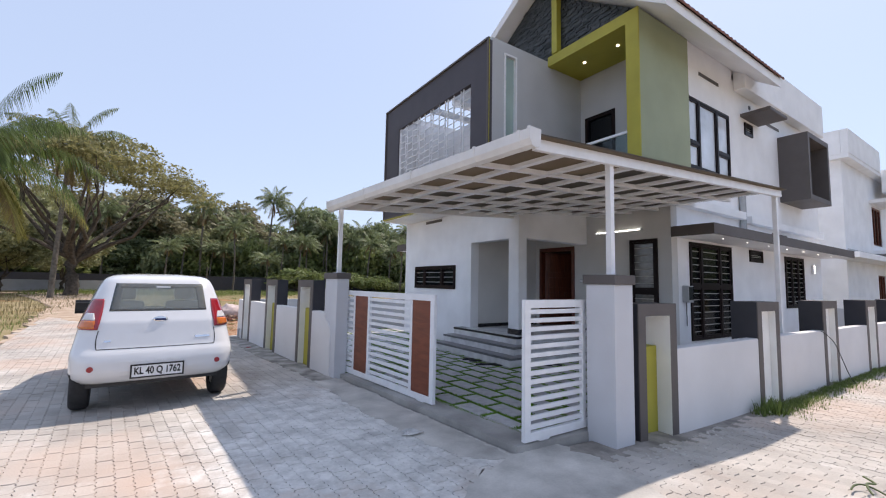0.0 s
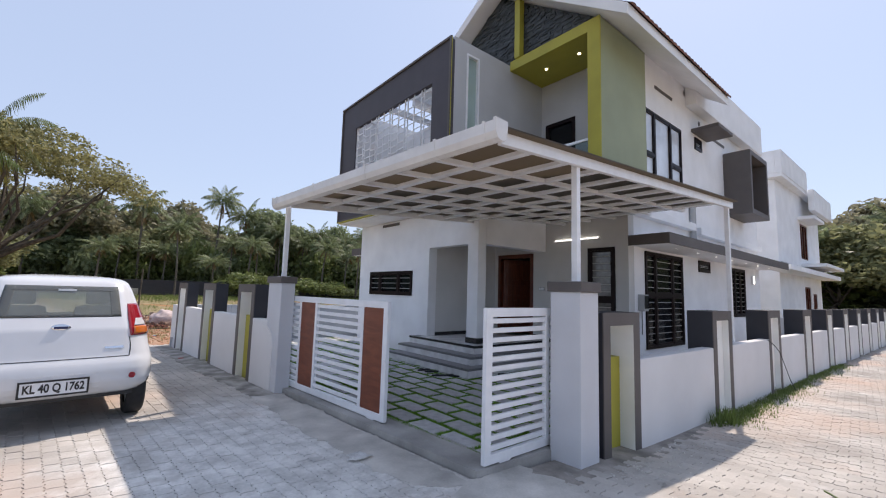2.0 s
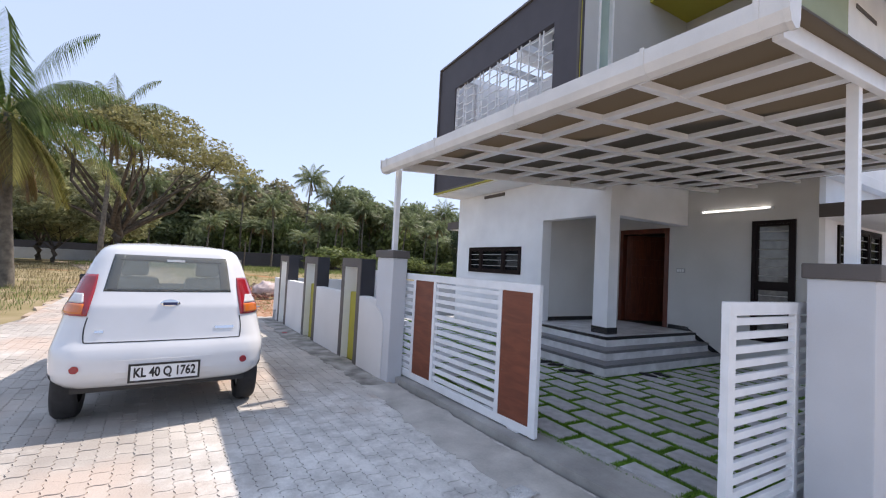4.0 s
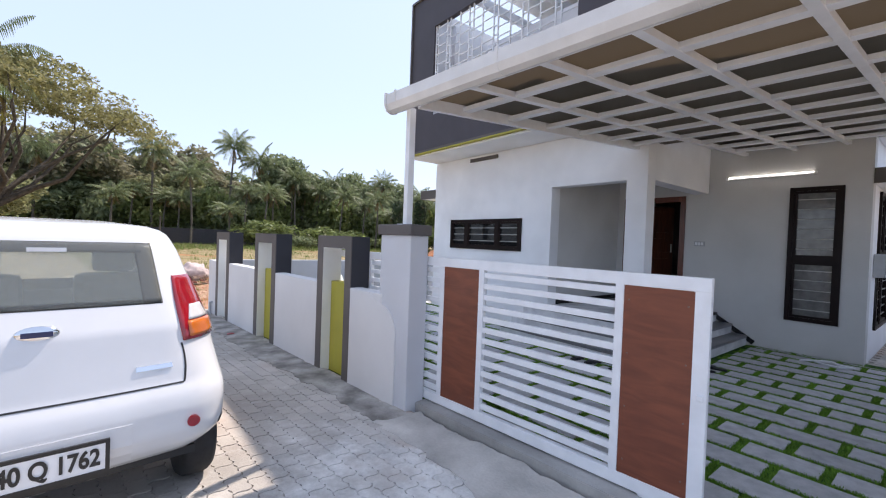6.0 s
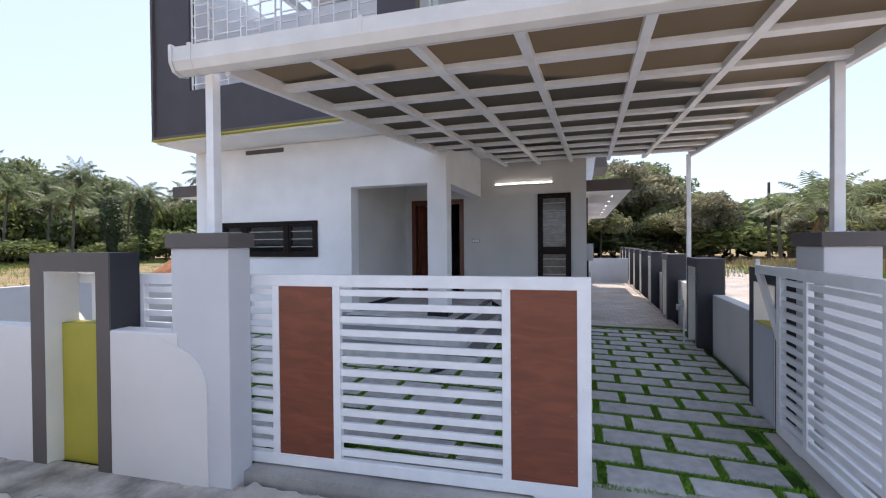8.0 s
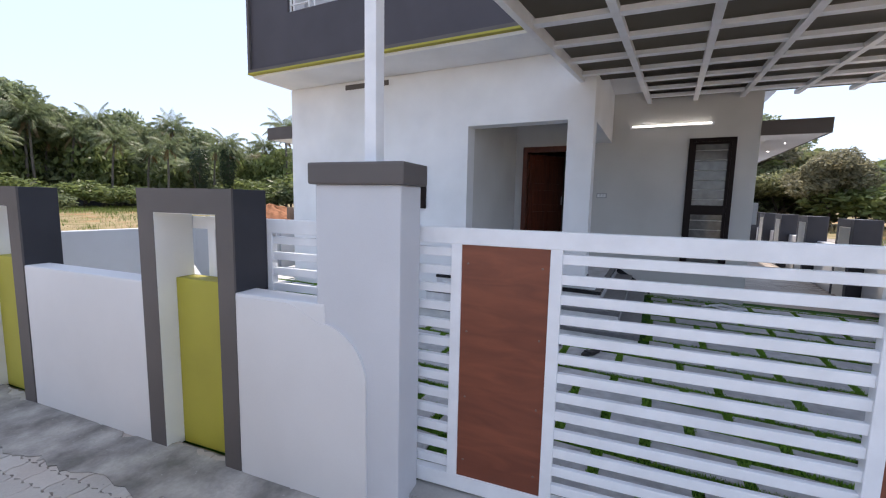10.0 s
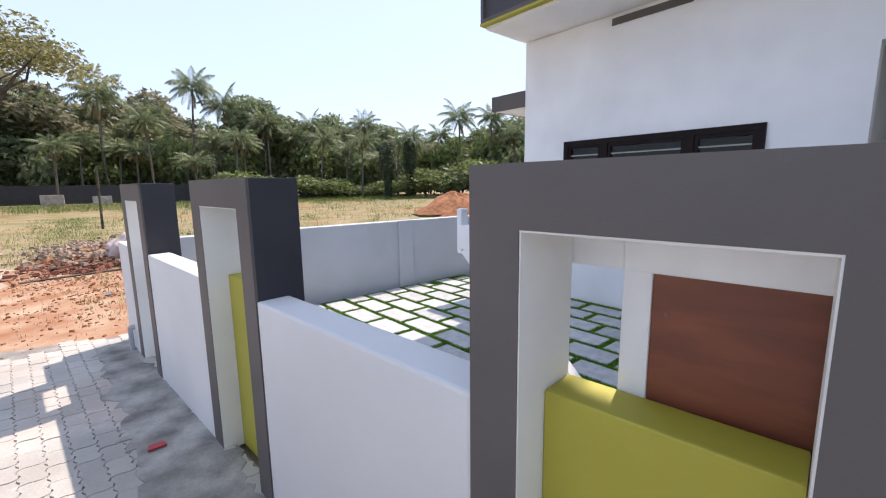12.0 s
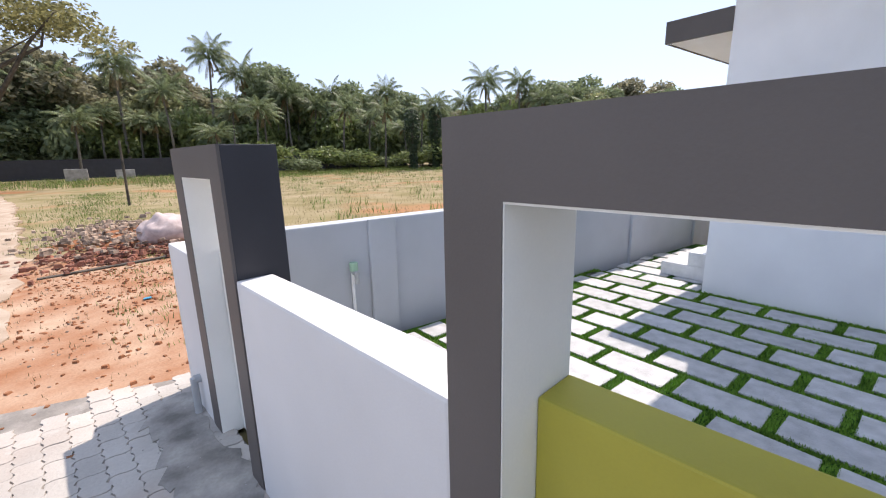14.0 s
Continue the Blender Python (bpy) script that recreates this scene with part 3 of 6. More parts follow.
for a, b in zip(ys, ys[1:]):
    zz = Z0 + rnd.uniform(0.08, 0.14)
    while zz < Z1 - 0.04:
        part("rung", box(BX + 0.033, BX + 0.052, a + 0.01, b - 0.01, zz - 0.007, zz + 0.007), METALW, lat)
        zz += rnd.choice((0.15, 0.16, 0.17, 0.20))
# grey return wall with its slit window, and the balcony
hpart("wall", wall_with_holes("y", BY0, 0.2, BX + 0.1, WX + 0.3, BZ0 - 0.02, 6.46, [(5.93, 6.22, 3.6, 6.2)]), GREYW)
sl = hpart("slit_window", wall_with_holes("y", BY0 - 0.015, 0.12, 5.90, 6.25, 3.57, 6.23, [(5.94, 6.21, 3.61, 6.19)]), METALW, "tall slit window with pale green glass")
part("pane", box(5.93, 6.22, BY0 + 0.05, BY0 + 0.06, 3.6, 6.2), FROST, sl)
hpart("wall", wall_with_holes("x", WX, 0.2, SY + 0.2, BY0 + 0.05, FLOOR1, 6.9, [(4.89, 5.66, -1, 5.36), (4.02, 4.57, 4.2, 5.40)]), GREYW)
bd = hpart("balcony_door", wall_with_holes("x", WX - 0.02, 0.12, 4.89, 5.66, FLOOR1 + 0.02, 5.36, [(4.97, 5.58, -1, 5.28)]), BLACKF, "dark framed glass balcony door")
part("pane", box(WX + 0.03, WX + 0.04, 4.96, 5.59, FLOOR1 + 0.02, 5.29), PANE, bd)
bw = hpart("balcony_window", wall_with_holes("x", WX - 0.02, 0.12, 4.02, 4.57, 4.2, 5.40, [(4.09, 4.50, 4.27, 5.33)]), BLACKF, "dark framed glass balcony window")
part("pane", box(WX + 0.03, WX + 0.04, 4.08, 4.51, 4.26, 5.34), PANE, bw)
hpart("balcony_floor", box(7.2, WX, 3.95, BY0, FLOOR1 - 0.12, FLOOR1 + 0.02), WHITE)
hpart("green_wall", box(7.224, 8.95, 3.66, 3.90, 3.15, 6.53), SAGE, "sage green painted side wall")
of = hpart("olive_frame", box(7.19, 7.222, 3.66, 3.91, 3.15, 6.55), OLIVE, "olive yellow painted frame")
part("beam", box(7.19, 7.36, 3.912, BY0 - 0.003, 6.33, 6.55), OLIVE, of)
part("upright", box(7.15, 7.29, 5.50, 5.64, 6.552, 7.9), OLIVE, of)
bc = hpart("balcony_ceiling", box(7.362, WX - 0.003, 3.905, BY0 - 0.003, 6.34, 6.45), OLIVE, "olive yellow ceiling with small round spots")
for sx, sy in ((7.7, 5.2), (7.7, 4.4)):
    part("spot_lamp", rod((sx, sy, 6.325), (sx, sy, 6.341), 0.03, 20), SPOT, bc, "small lit round ceiling spot")
rl = hpart("balcony_rail", box(7.25, 7.30, 3.92, BY0 - 0.01, 4.28, 4.33, 0.008), METALW, "glass balcony rail with white handrail")
part("pane", box(7.27, 7.28, 3.93, BY0 - 0.02, FLOOR1 + 0.03, 4.28), RAILG, rl)
# gable of split slate behind the verges
RY, RZ, EY, EZ, RX0, RX1 = 6.2, 8.6, 3.03, 6.32, 6.95, 11.9
gable = hpart("gable", prism([(3.7, 6.552), (8.4, 6.552), (8.4, 7.0), (RY, RZ - 0.24), (3.7, 6.57)], "x", 7.34, 7.46), SLATE, "gable clad in split dark slate")
rnd = random.Random(9)
V, F, zz = [], [], 6.56
while zz < RZ - 0.35:
    h = rnd.uniform(0.022, 0.042)
    yy = 3.75
    while yy < 8.2:
        w = rnd.uniform(0.05, 0.17)
        top = RZ - 0.26 - (0.71 * (RY - yy) if yy < RY else 0.59 * (yy + w - RY))
        if zz + h < top:
            n, x0 = len(V), 7.325 - rnd.uniform(0, 0.035)
            V += [(x, y, z) for x in (x0, 7.343) for y in (yy, yy + w - 0.005) for z in (zz, zz + h - 0.004)]
            F += [(n, n + 1, n + 3, n + 2), (n, n + 4, n + 5, n + 1), (n + 2, n + 3, n + 7, n + 6), (n + 1, n + 5, n + 7, n + 3), (n, n + 2, n + 6, n + 4)]
        yy += w
    zz += h
me = bpy.data.meshes.new("slate_cladding")
me.from_pydata(V, [], F)
me.materials.append(SLATE)
stones = new("slate_cladding", me)
stones.parent = gable
tagged(stones, "thin split dark slate stones", kind="stuff")
# pitched roof with thick white verges and red tiles
ls = -0.60
for nm, y1, z1 in (("right", EY, EZ), ("left", 9.2, RZ + ls * (9.2 - RY))):
    hpart("roof", prism([(RY, RZ - 0.22), (RY, RZ), (y1, z1), (y1, z1 - 0.20)], "x", RX0, RX1), WHITE, "white rendered pitched roof slab")
tl = hpart("roof_tiles", bmesh.new(), ROOFT, "red brown corrugated roof tiles")
slope = Vector((0, EY - RY, EZ - RZ))
nrm = Vector((0, -(RZ - EZ), RY - EY)).normalized()
for k in range(10):
    p0, p1 = Vector((0, RY, RZ)) + slope * (k / 10), Vector((0, RY, RZ)) + slope * ((k + 1.12) / 10)
    bm = bmesh.new()
    prev = None
    n = 150
    for i in range(n + 1):
        x = RX0 + 0.05 + (RX1 - RX0) * i / n
        up = 0.018 + 0.016 * abs(math.sin(i * math.pi / 5))
        a, b = bm.verts.new((x, *(p0 + nrm * up)[1:])), bm.verts.new((x, *(p1 + nrm * (up + 0.014))[1:]))
        c = bm.verts.new((x, *(p1 + nrm * 0.005)[1:]))
        if prev:
            bm.faces.new((prev[0], prev[1], b, a))
            bm.faces.new((prev[1], prev[2], c, b))
        prev = (a, b, c)
    part("tile_course", bm, ROOFT, tl, smooth=True)
# lamps, switch, vents, meter box, pipes
tb = tagged(part("tube_light", box(WX - 0.026, WX - 0.004, 4.33, 5.385, 2.616, 2.630, 0.003), METALW), "lit white tube light on the grey wall", "tube light")
part("tube", rod((WX - 0.033, 4.345, 2.640), (WX - 0.033, 5.37, 2.640), 0.0075), TUBE, tb)
part("holder", box(WX - 0.06, WX - 0.004, 4.315, 4.345, 2.612, 2.652), METALW, tb)
part("holder", box(WX - 0.06, WX - 0.004, 5.375, 5.405, 2.612, 2.652), METALW, tb)
sw = tagged(part("switch_plate", box(WX - 0.016, WX - 0.003, 5.68, 5.84, 1.55, 1.63, 0.003), GREYP), "small grey switch plate on the porch wall", "switch")
for k in range(3):
    part("switch_key", box(WX - 0.021, WX - 0.0155, 5.70 + k * 0.045, 5.735 + k * 0.045, 1.565, 1.615), METALW, sw)
for y0, y1, z in ((8.45, 9.22, 3.06),):
    vt = hpart("vent", box(FX - 0.012, FX - 0.002, y0, y1, z, z + 0.07), DARK, "narrow dark wall vent")
for x0, x1, z in ((9.6, 10.5, 6.02), (13.2, 14.2, 2.85), (13.0, 14.0, 5.75)):
    hpart("vent", box(x0, x1, SY - 0.014, SY - 0.003, z, z + 0.07), DARK, "narrow dark wall vent")
mb = tagged(part("meter_box", box(8.66, 8.86, SY - 0.12, SY - 0.003, 1.2, 1.52, 0.01), GREYP), "grey plastic meter box on the lane wall", "meter box")
part("cover", box(8.68, 8.84, SY - 0.135, SY - 0.118, 1.25, 1.5, 0.006), PANE, mb)
part("cable", rod((8.76, SY - 0.03, 0.75), (8.76, SY - 0.03, 1.2), 0.008), BLACKP, mb)
for x in (11.35, 11.5):
    hpart("drain_pipe", rod((x, SY - 0.06, 2.5), (x, SY - 0.06, 3.75), 0.05 if x < 11.4 else 0.03), GREYP, "grey drain pipe")
for x, h in ((11.1, 0.85), (11.88, 0.55)):
    hpart("pipe_stub", rod((x, SY - 0.10, YARD - 0.03), (x, SY - 0.10, h), 0.035), GREYP, "grey plastic pipe standing at the wall")
hpart("round_vent", rod((12.15, SY - 0.01, 5.95), (12.15, SY + 0.01, 5.95), 0.06, 20), CHAR)


# ---- canopy ----
canopy = thing("canopy", pose(0, 0, 0), "white framed carport canopy with brown translucent sheets", "canopy")
FL, FR = Vector((2.68, 5.97, 0)), Vector((2.98, 2.14, 0))
def cz(x):
    return 2.70 + 0.058 * (x - 2.7)
def cpt(u, v, dz=0.0):
    """u across from the far front corner to the lane corner, v metres towards the house."""
    front = FL.lerp(FR, u)
    back = Vector((8.31, 5.72, 0)).lerp(Vector((8.5, 2.12, 0)), u)
    p = front + (back - front) * (v / 5.62)
    return Vector((p.x, p.y, cz(p.x) + dz))
US, VS = [0, 0.155, 0.32, 0.475, 0.646, 0.803, 1.0], [0.0] + [0.5 + 0.575 * k for k in range(9)]
VMAX = lambda u: 3.55 if u < 0.06 else 5.62
for k, u in enumerate(US):
    part("rafter", bar(cpt(u, 0.0, -0.03), cpt(u, VMAX(u), -0.03), 0.06, 0.05, 0.004) if 0 < k < 6 else bar(cpt(u, 0, -0.035), cpt(u, VMAX(u), -0.035), 0.05, 0.10, 0.004), METALW, canopy)
for v in VS:
    for a, b in zip(US, US[1:]):
        if v > 3.5 and a < 0.1:
            continue
        part("purlin", bar(cpt(a, v, -0.028), cpt(b, v, -0.028), 0.085, 0.04, 0.004), METALW, canopy)
for a, b in zip(VS, VS[1:] + [5.62]):
    for c, d in zip(US, US[1:]):
        if a > 3.4 and c < 0.1 or b <= a:
            continue
        bm = bmesh.new()
        q = [cpt(c, a, 0.012), cpt(d, a, 0.012), cpt(d, b, 0.012), cpt(c, b, 0.012)]
        lo = [bm.verts.new(p) for p in q]
        hi = [bm.verts.new(p + Vector((0, 0, 0.006))) for p in q]
        bm.faces.new(lo[::-1]); bm.faces.new(hi)
        for i in range(4):
            bm.faces.new((lo[i], lo[(i + 1) % 4], hi[(i + 1) % 4], hi[i]))
        part("sheet", bm, SHEET, canopy, "brown textured translucent sheet")
part("sheet_edge", bar(cpt(1.0, -0.02, 0.026) + Vector((0, -0.045, 0)), cpt(1.0, 5.62, 0.026) + Vector((0, -0.045, 0)), 0.10, 0.014), SHEET, canopy, "brown edge of the roof sheet")
GA, GB = cpt(-0.065, -0.09, 0.0), cpt(1.02, -0.09, 0.0)
sec = [(-0.07, 0.06), (-0.075, -0.03), (-0.05, -0.08), (0.0, -0.095), (0.045, -0.08), (0.06, -0.03), (0.06, 0.06), (0.05, 0.055), (0.05, -0.03), (0, -0.08), (-0.062, -0.03), (-0.06, 0.055)]
gd = (GB - GA).normalized()
gs = Vector((gd.y, -gd.x, 0))
bm = bmesh.new()
loops = [[bm.verts.new(P + gs * (-a if gs.x > 0 else a) * -1 + Vector((0, 0, b))) for a, b in sec] for P in (GA, GB)]
for i in range(len(sec)):
    j = (i + 1) % len(sec)
    bm.faces.new((loops[0][i], loops[0][j], loops[1][j], loops[1][i]))
bm.faces.new(loops[0]); bm.faces.new(loops[1][::-1])
bmesh.ops.recalc_face_normals(bm, faces=bm.faces[:])
gut = part("gutter", bm, GUTTER, canopy, "white plastic rain gutter")


def gutter_ring(P, d0, d1, k0, k1):
    """A closed sleeve of the gutter's section, from d0 to d1 along it."""
    bm = bmesh.new()
    ends = [[bm.verts.new(P + gd * d + gs * (-a if gs.x > 0 else a) * -1 * k + Vector((0, 0, b * k))) for a, b in [(-0.078, 0.068), *sec[1:6], (0.066, 0.068)]] for d, k in ((d0, k0), (d1, k1))]
    for i in range(7):
        bm.faces.new((ends[0][i], ends[0][(i + 1) % 7], ends[1][(i + 1) % 7], ends[1][i]))
    bm.faces.new(ends[0])
    bm.faces.new(ends[1][::-1])
    bmesh.ops.recalc_face_normals(bm, faces=bm.faces[:])
    return bm


part("end_cap", gutter_ring(GA, -0.026, -0.002, 1.05, 1.08), GUTTER, gut)
part("end_cap", gutter_ring(GB, 0.002, 0.026, 1.08, 1.05), GUTTER, gut)
for k in (0.03, 0.30, 0.58, 0.84, 0.975):
    part("seam", gutter_ring(GA.lerp(GB, k), -0.012, 0.012, 1.03, 1.03), GUTTER, gut)
for (x, y), z0, w in (((2.70, 6.12), 1.605, 0.062), ((4.12, 2.19), 1.58, 0.062), ((8.40, 2.16), YARD, 0.062)):
    po = part("post", box(x - w / 2, x + w / 2, y - w / 2, y + w / 2, z0, cz(x) - 0.05, 0.004), METALW, canopy, "white square steel post")
    part("base_plate", box(x - 0.07, x + 0.07, y - 0.07, y + 0.07, z0, z0 + 0.01, 0.002), METALW, po)


# ---- gates ----
def gate_frame(g, y0, y1, ups, panels, z0, z1, n, tail):
    """A sliding gate in its own y-z plane: frame, uprights, slats, panels, wheels and a braced tail."""
    t = 0.045
    def add(nm, bm, m=METALW, label=""):
        return part(nm, bm, m, g, label)
    add("top_rail", box(0, t, y0, y1, z1 - 0.075, z1, 0.004))
    add("bottom_rail", box(0, t, y0, y1, z0, z0 + 0.075, 0.004))
    stops = [(y0, y0 + 0.075), *[(u, u + 0.05) for u in ups], (y1 - 0.06, y1)]
    for a, b in stops:
        add("upright", box(0.001, t - 0.001, a, b, z0 + 0.07, z1 - 0.07, 0.003))
    for (a0, a1), (b0, b1) in zip(stops, stops[1:]):
        if any(p0 - 0.1 < (a1 + b0) / 2 < p1 + 0.1 for p0, p1 in panels):
            pn = add("panel", box(0.008, t - 0.008, a1 - 0.002, b0 + 0.002, z0 + 0.07, z1 - 0.07, 0.002), PANEL, "red brown wood grain panel")
            for yy in (a1 + 0.03, b0 - 0.03):
                for k in range(4):
                    zz = z0 + 0.16 + k * (z1 - z0 - 0.32) / 3
                    part("screw", rod((0.005, yy, zz), (0.008, yy, zz), 0.005, 8), SCREW, pn)
        else:
            for k in range(n):
                zz = z0 + 0.075 + (k + 0.55) * (z1 - z0 - 0.15) / n
                add("slat", box(0.010, t - 0.010, a1 - 0.002, b0 + 0.002, zz - 0.021, zz + 0.021, 0.003))
    if tail:
        add("tail_rail", box(0.004, t - 0.004, y1, y1 + tail, z1 - 0.075, z1 - 0.004, 0.004))
        add("tail_stop", box(0.006, t - 0.006, y1 + tail - 0.012, y1 + tail + 0.006, z1 - 0.09, z1 + 0.045, 0.006))
        add("brace", bar((t / 2, y1 + tail - 0.035, z1 - 0.06), (t / 2, y1 - 0.02, z1 - 0.55), 0.035, 0.07, 0.004))
    for yy in (y0 + 0.25, y1 - 0.3):
        wh = add("wheel_bracket", prism([(yy - 0.08, z0 + 0.002), (yy + 0.08, z0 + 0.002), (yy + 0.02, z0 - 0.05), (yy - 0.02, z0 - 0.05)], "x", 0.004, t - 0.004))
        part("wheel", rod((0.012, yy, z0 - 0.035), (t - 0.012, yy, z0 - 0.035), 0.03, 16), BLACKP, wh)
    add("latch", box(-0.012, 0.002, y0 + 0.012, y0 + 0.045, 0.69, 0.72, 0.004), METALW)


g1 = thing("sliding_gate", FRONT @ pose(0.228, 0, 0), "white slatted sliding gate with red brown wood panels", "gate", "gates")
gate_frame(g1, -2.146, 1.393, (-1.70, -0.62, -0.18, 0.915), ((-2.07, -1.70), (-0.57, -0.18), (0.965, 1.333)), 0.07, 1.333, 13, 0.485)
g2 = thing("sliding_gate", pose(3.135, 2.44, 0, 0, 0, -90) @ pose(0, 0, 0), "white slatted sliding gate beside the lane pillar", "gate", "gates")
gate_frame(g2, 0.0, 1.25, (0.80,), (), 0.07, 1.333, 14, 0.42)
track = tagged(part("gate_track", box(0.245, 0.258, -3.5, 1.8, 0.0, 0.038), STEEL), "steel gate track set in the threshold", "gate track", kind="structure")
track.matrix_world = FRONT


# ---- neighbouring house down the lane ----
far_house = thing("house", pose(21.7, 4.2, -0.1), "white two storey neighbouring house with plain parapets", "house")
part("wall", wall_with_holes("y", 0, 0.2, 0, 8.6, 0, 6.6, [(4.6, 5.9, 0.9, 2.3), (6.4, 7.4, 1.0, 2.0), (4.2, 5.8, 3.6, 5.3)]), WHITE, far_house)
part("wall", wall_with_holes("x", 0, 0.2, 0.2, 7, 0, 6.6, [(1.2, 2.0, 3.7, 5.0)]), WHITE, far_house)
part("wall", box(-1.6, -0.002, 2.4, 7, 0, 3.1), WHITE, far_house)
part("roof", box(-0.35, 8.9, -0.3, 7, 6.6, 6.75), WHITE, far_house)
part("parapet", box(-0.36, 4.4, -0.32, -0.1, 6.753, 7.7, 0.01), WHITE, far_house)
part("parapet", box(-0.37, -0.15, -0.096, 7, 6.753, 7.7, 0.01), WHITE, far_house)
part("parapet", box(4.5, 9.0, -0.52, -0.304, 5.9, 6.9, 0.01), WHITE, far_house)
sh = part("sunshade", box(-1.7, 9.3, -0.7, 0, 2.75, 2.95, 0.01), WHITE, far_house)
for k in range(2):
    part("pipe", rod((-1.0, -0.15 - 0.12 * k, 3.02 + 0.06 * k), (8.8, -0.15 - 0.12 * k, 3.02 + 0.06 * k), 0.035), GREYP, sh)
part("sunshade", box(3.8, 6.2, -0.6, 0, 5.4, 5.55, 0.01), WHITE, far_house)
part("balcony", box(4.0, 8.8, -0.9, 0, 3.2, 3.35, 0.01), WHITE, far_house)
for a0, a1, c0, c1 in ((4.6, 5.9, 0.9, 2.3), (6.4, 7.4, 1.0, 2.0), (4.2, 5.8, 3.6, 5.3)):
    wn2 = part("window", wall_with_holes("y", 0.03, 0.08, a0, a1, c0, c1, [(a0 + 0.07 + k * (a1 - a0) / 3, a0 + (k + 1) * (a1 - a0) / 3 - 0.05, c0 + 0.07, c1 - 0.07) for k in range(3)]), DOORW, far_house, "brown framed window")
    part("pane", box(a0 + 0.02, a1 - 0.02, 0.07, 0.08, c0 + 0.02, c1 - 0.02), PANE, wn2)
wn2 = part("window", wall_with_holes("x", 0.03, 0.08, 1.2, 2.0, 3.7, 5.0, [(1.27, 1.57, 3.77, 4.93), (1.63, 1.93, 3.77, 4.93)]), DOORW, far_house, "brown framed window")
part("pane", box(0.07, 0.08, 1.22, 1.98, 3.72, 4.98), PANE, wn2)


# ---- car ----
CARP = mat("white car paint", (0.66, 0.67, 0.69), 0.22, vary=0.02, scale=3, fine=300, bump=0.0, coat=0.6)
CARG = glass("dusty sky-veiled car window glass", (0.90, 0.94, 0.92), 0.06, 0.76)
# pale base paints in the sky's reflected veil along with the dust
CARG.node_tree.nodes["Principled BSDF"].inputs["Base Color"].default_value = (0.40, 0.42, 0.41, 1)
RUBBER = mat("black tyre rubber", (0.022, 0.022, 0.024), 0.75, vary=0.15, scale=20, fine=150, bump=0.3)
RED = mat("red lamp lens", (0.30, 0.008, 0.016), 0.12, vary=0.08, scale=12, fine=90, bump=0.05, coat=0.8)
AMBER = mat("amber lamp lens", (0.60, 0.14, 0.012), 0.12, vary=0.08, scale=12, fine=90, bump=0.05, coat=0.8)
CLEARL = mat("clear lamp lens", (0.62, 0.60, 0.60), 0.1, vary=0.08, scale=12, bump=0.05, coat=0.8)
CHROME = mat("chrome", (0.75, 0.76, 0.78), 0.12, metal=1.0, vary=0.02, bump=0)
NAVY = mat("navy badge enamel", (0.02, 0.03, 0.10), 0.2, vary=0.05, bump=0)
SEATM = mat("grey seat cloth", (0.20, 0.205, 0.205), 0.9, vary=0.1, scale=20, bump=0.2)
LEVELS = [  # height, rear, front, half width, corner radius
    (0.33, 0.09, 3.36, 0.70, 0.16), (0.39, 0.03, 3.41, 0.765, 0.18), (0.46, 0.0, 3.43, 0.785, 0.19), (0.57, 0.0, 3.43, 0.79, 0.19),
    (0.64, 0.02, 3.42, 0.79, 0.19), (0.70, 0.06, 3.40, 0.787, 0.20), (0.84, 0.10, 3.32, 0.772, 0.24), (0.97, 0.135, 2.95, 0.755, 0.22),
    (1.08, 0.20, 2.66, 0.715, 0.20), (1.22, 0.285, 2.40, 0.665, 0.19), (1.36, 0.37, 2.15, 0.61, 0.18), (1.445, 0.43, 1.98, 0.565, 0.18),
    (1.485, 0.50, 1.86, 0.51, 0.18), (1.508, 0.66, 1.70, 0.42, 0.16), (1.52, 0.90, 1.45, 0.26, 0.12)]


def car_level(z):
    for a, b in zip(LEVELS, LEVELS[1:]):
        if z <= b[0]:
            k = (z - a[0]) / (b[0] - a[0])
            return [p + (q - p) * k for p, q in zip(a, b)]
    return list(LEVELS[-1])


def car_at(u, z, out=0.0):
    """A place on the body: u runs 0 to 1 once round in plan from the middle of the tail."""
    _, y0, y1, w, r = car_level(z)
    r = min(r, w - 0.01, (y1 - y0) / 2 - 0.01)
    w, y0, y1 = w + out, y0 - out, y1 + out
    r += out
    bow = 0.05
    runs = [w - r, math.pi / 2 * r, y1 - y0 - 2 * r, math.pi / 2 * r, 2 * (w - r), math.pi / 2 * r, y1 - y0 - 2 * r, math.pi / 2 * r, w - r]
    s = (u % 1) * sum(runs)
    cx = w - r
    for i, L in enumerate(runs):
        if s <= L or i == 8:
            k = s / L if L else 0
            a = k * math.pi / 2
            x, y = [(k * cx, y0), (cx + r * math.sin(a), y0 + r - r * math.cos(a)), (w, y0 + r + k * L), (cx + r * math.cos(a), y1 - r + r * math.sin(a)),
                    (cx - k * 2 * cx, y1), (-cx - r * math.sin(a), y1 - r + r * math.cos(a)), (-w, y1 - r - k * L), (-cx - r * math.cos(a), y0 + r - r * math.sin(a)), (-cx + k * cx, y0)][i]
            break
        s -= L
    y += bow * (x / 0.78) ** 2 * (1 if y < 1.7 else -1) * max(0, 1 - abs(min(y - y0, y1 - y)) / 0.9)
    k = max(0, 1 - max(0, y) / 1.15)        # the cabin draws in towards the tail
    x *= 1 - k * k * (0.02 + 0.13 * min(1, max(0, (z - 0.62) / 0.5)))
    return Vector((x, y, z))


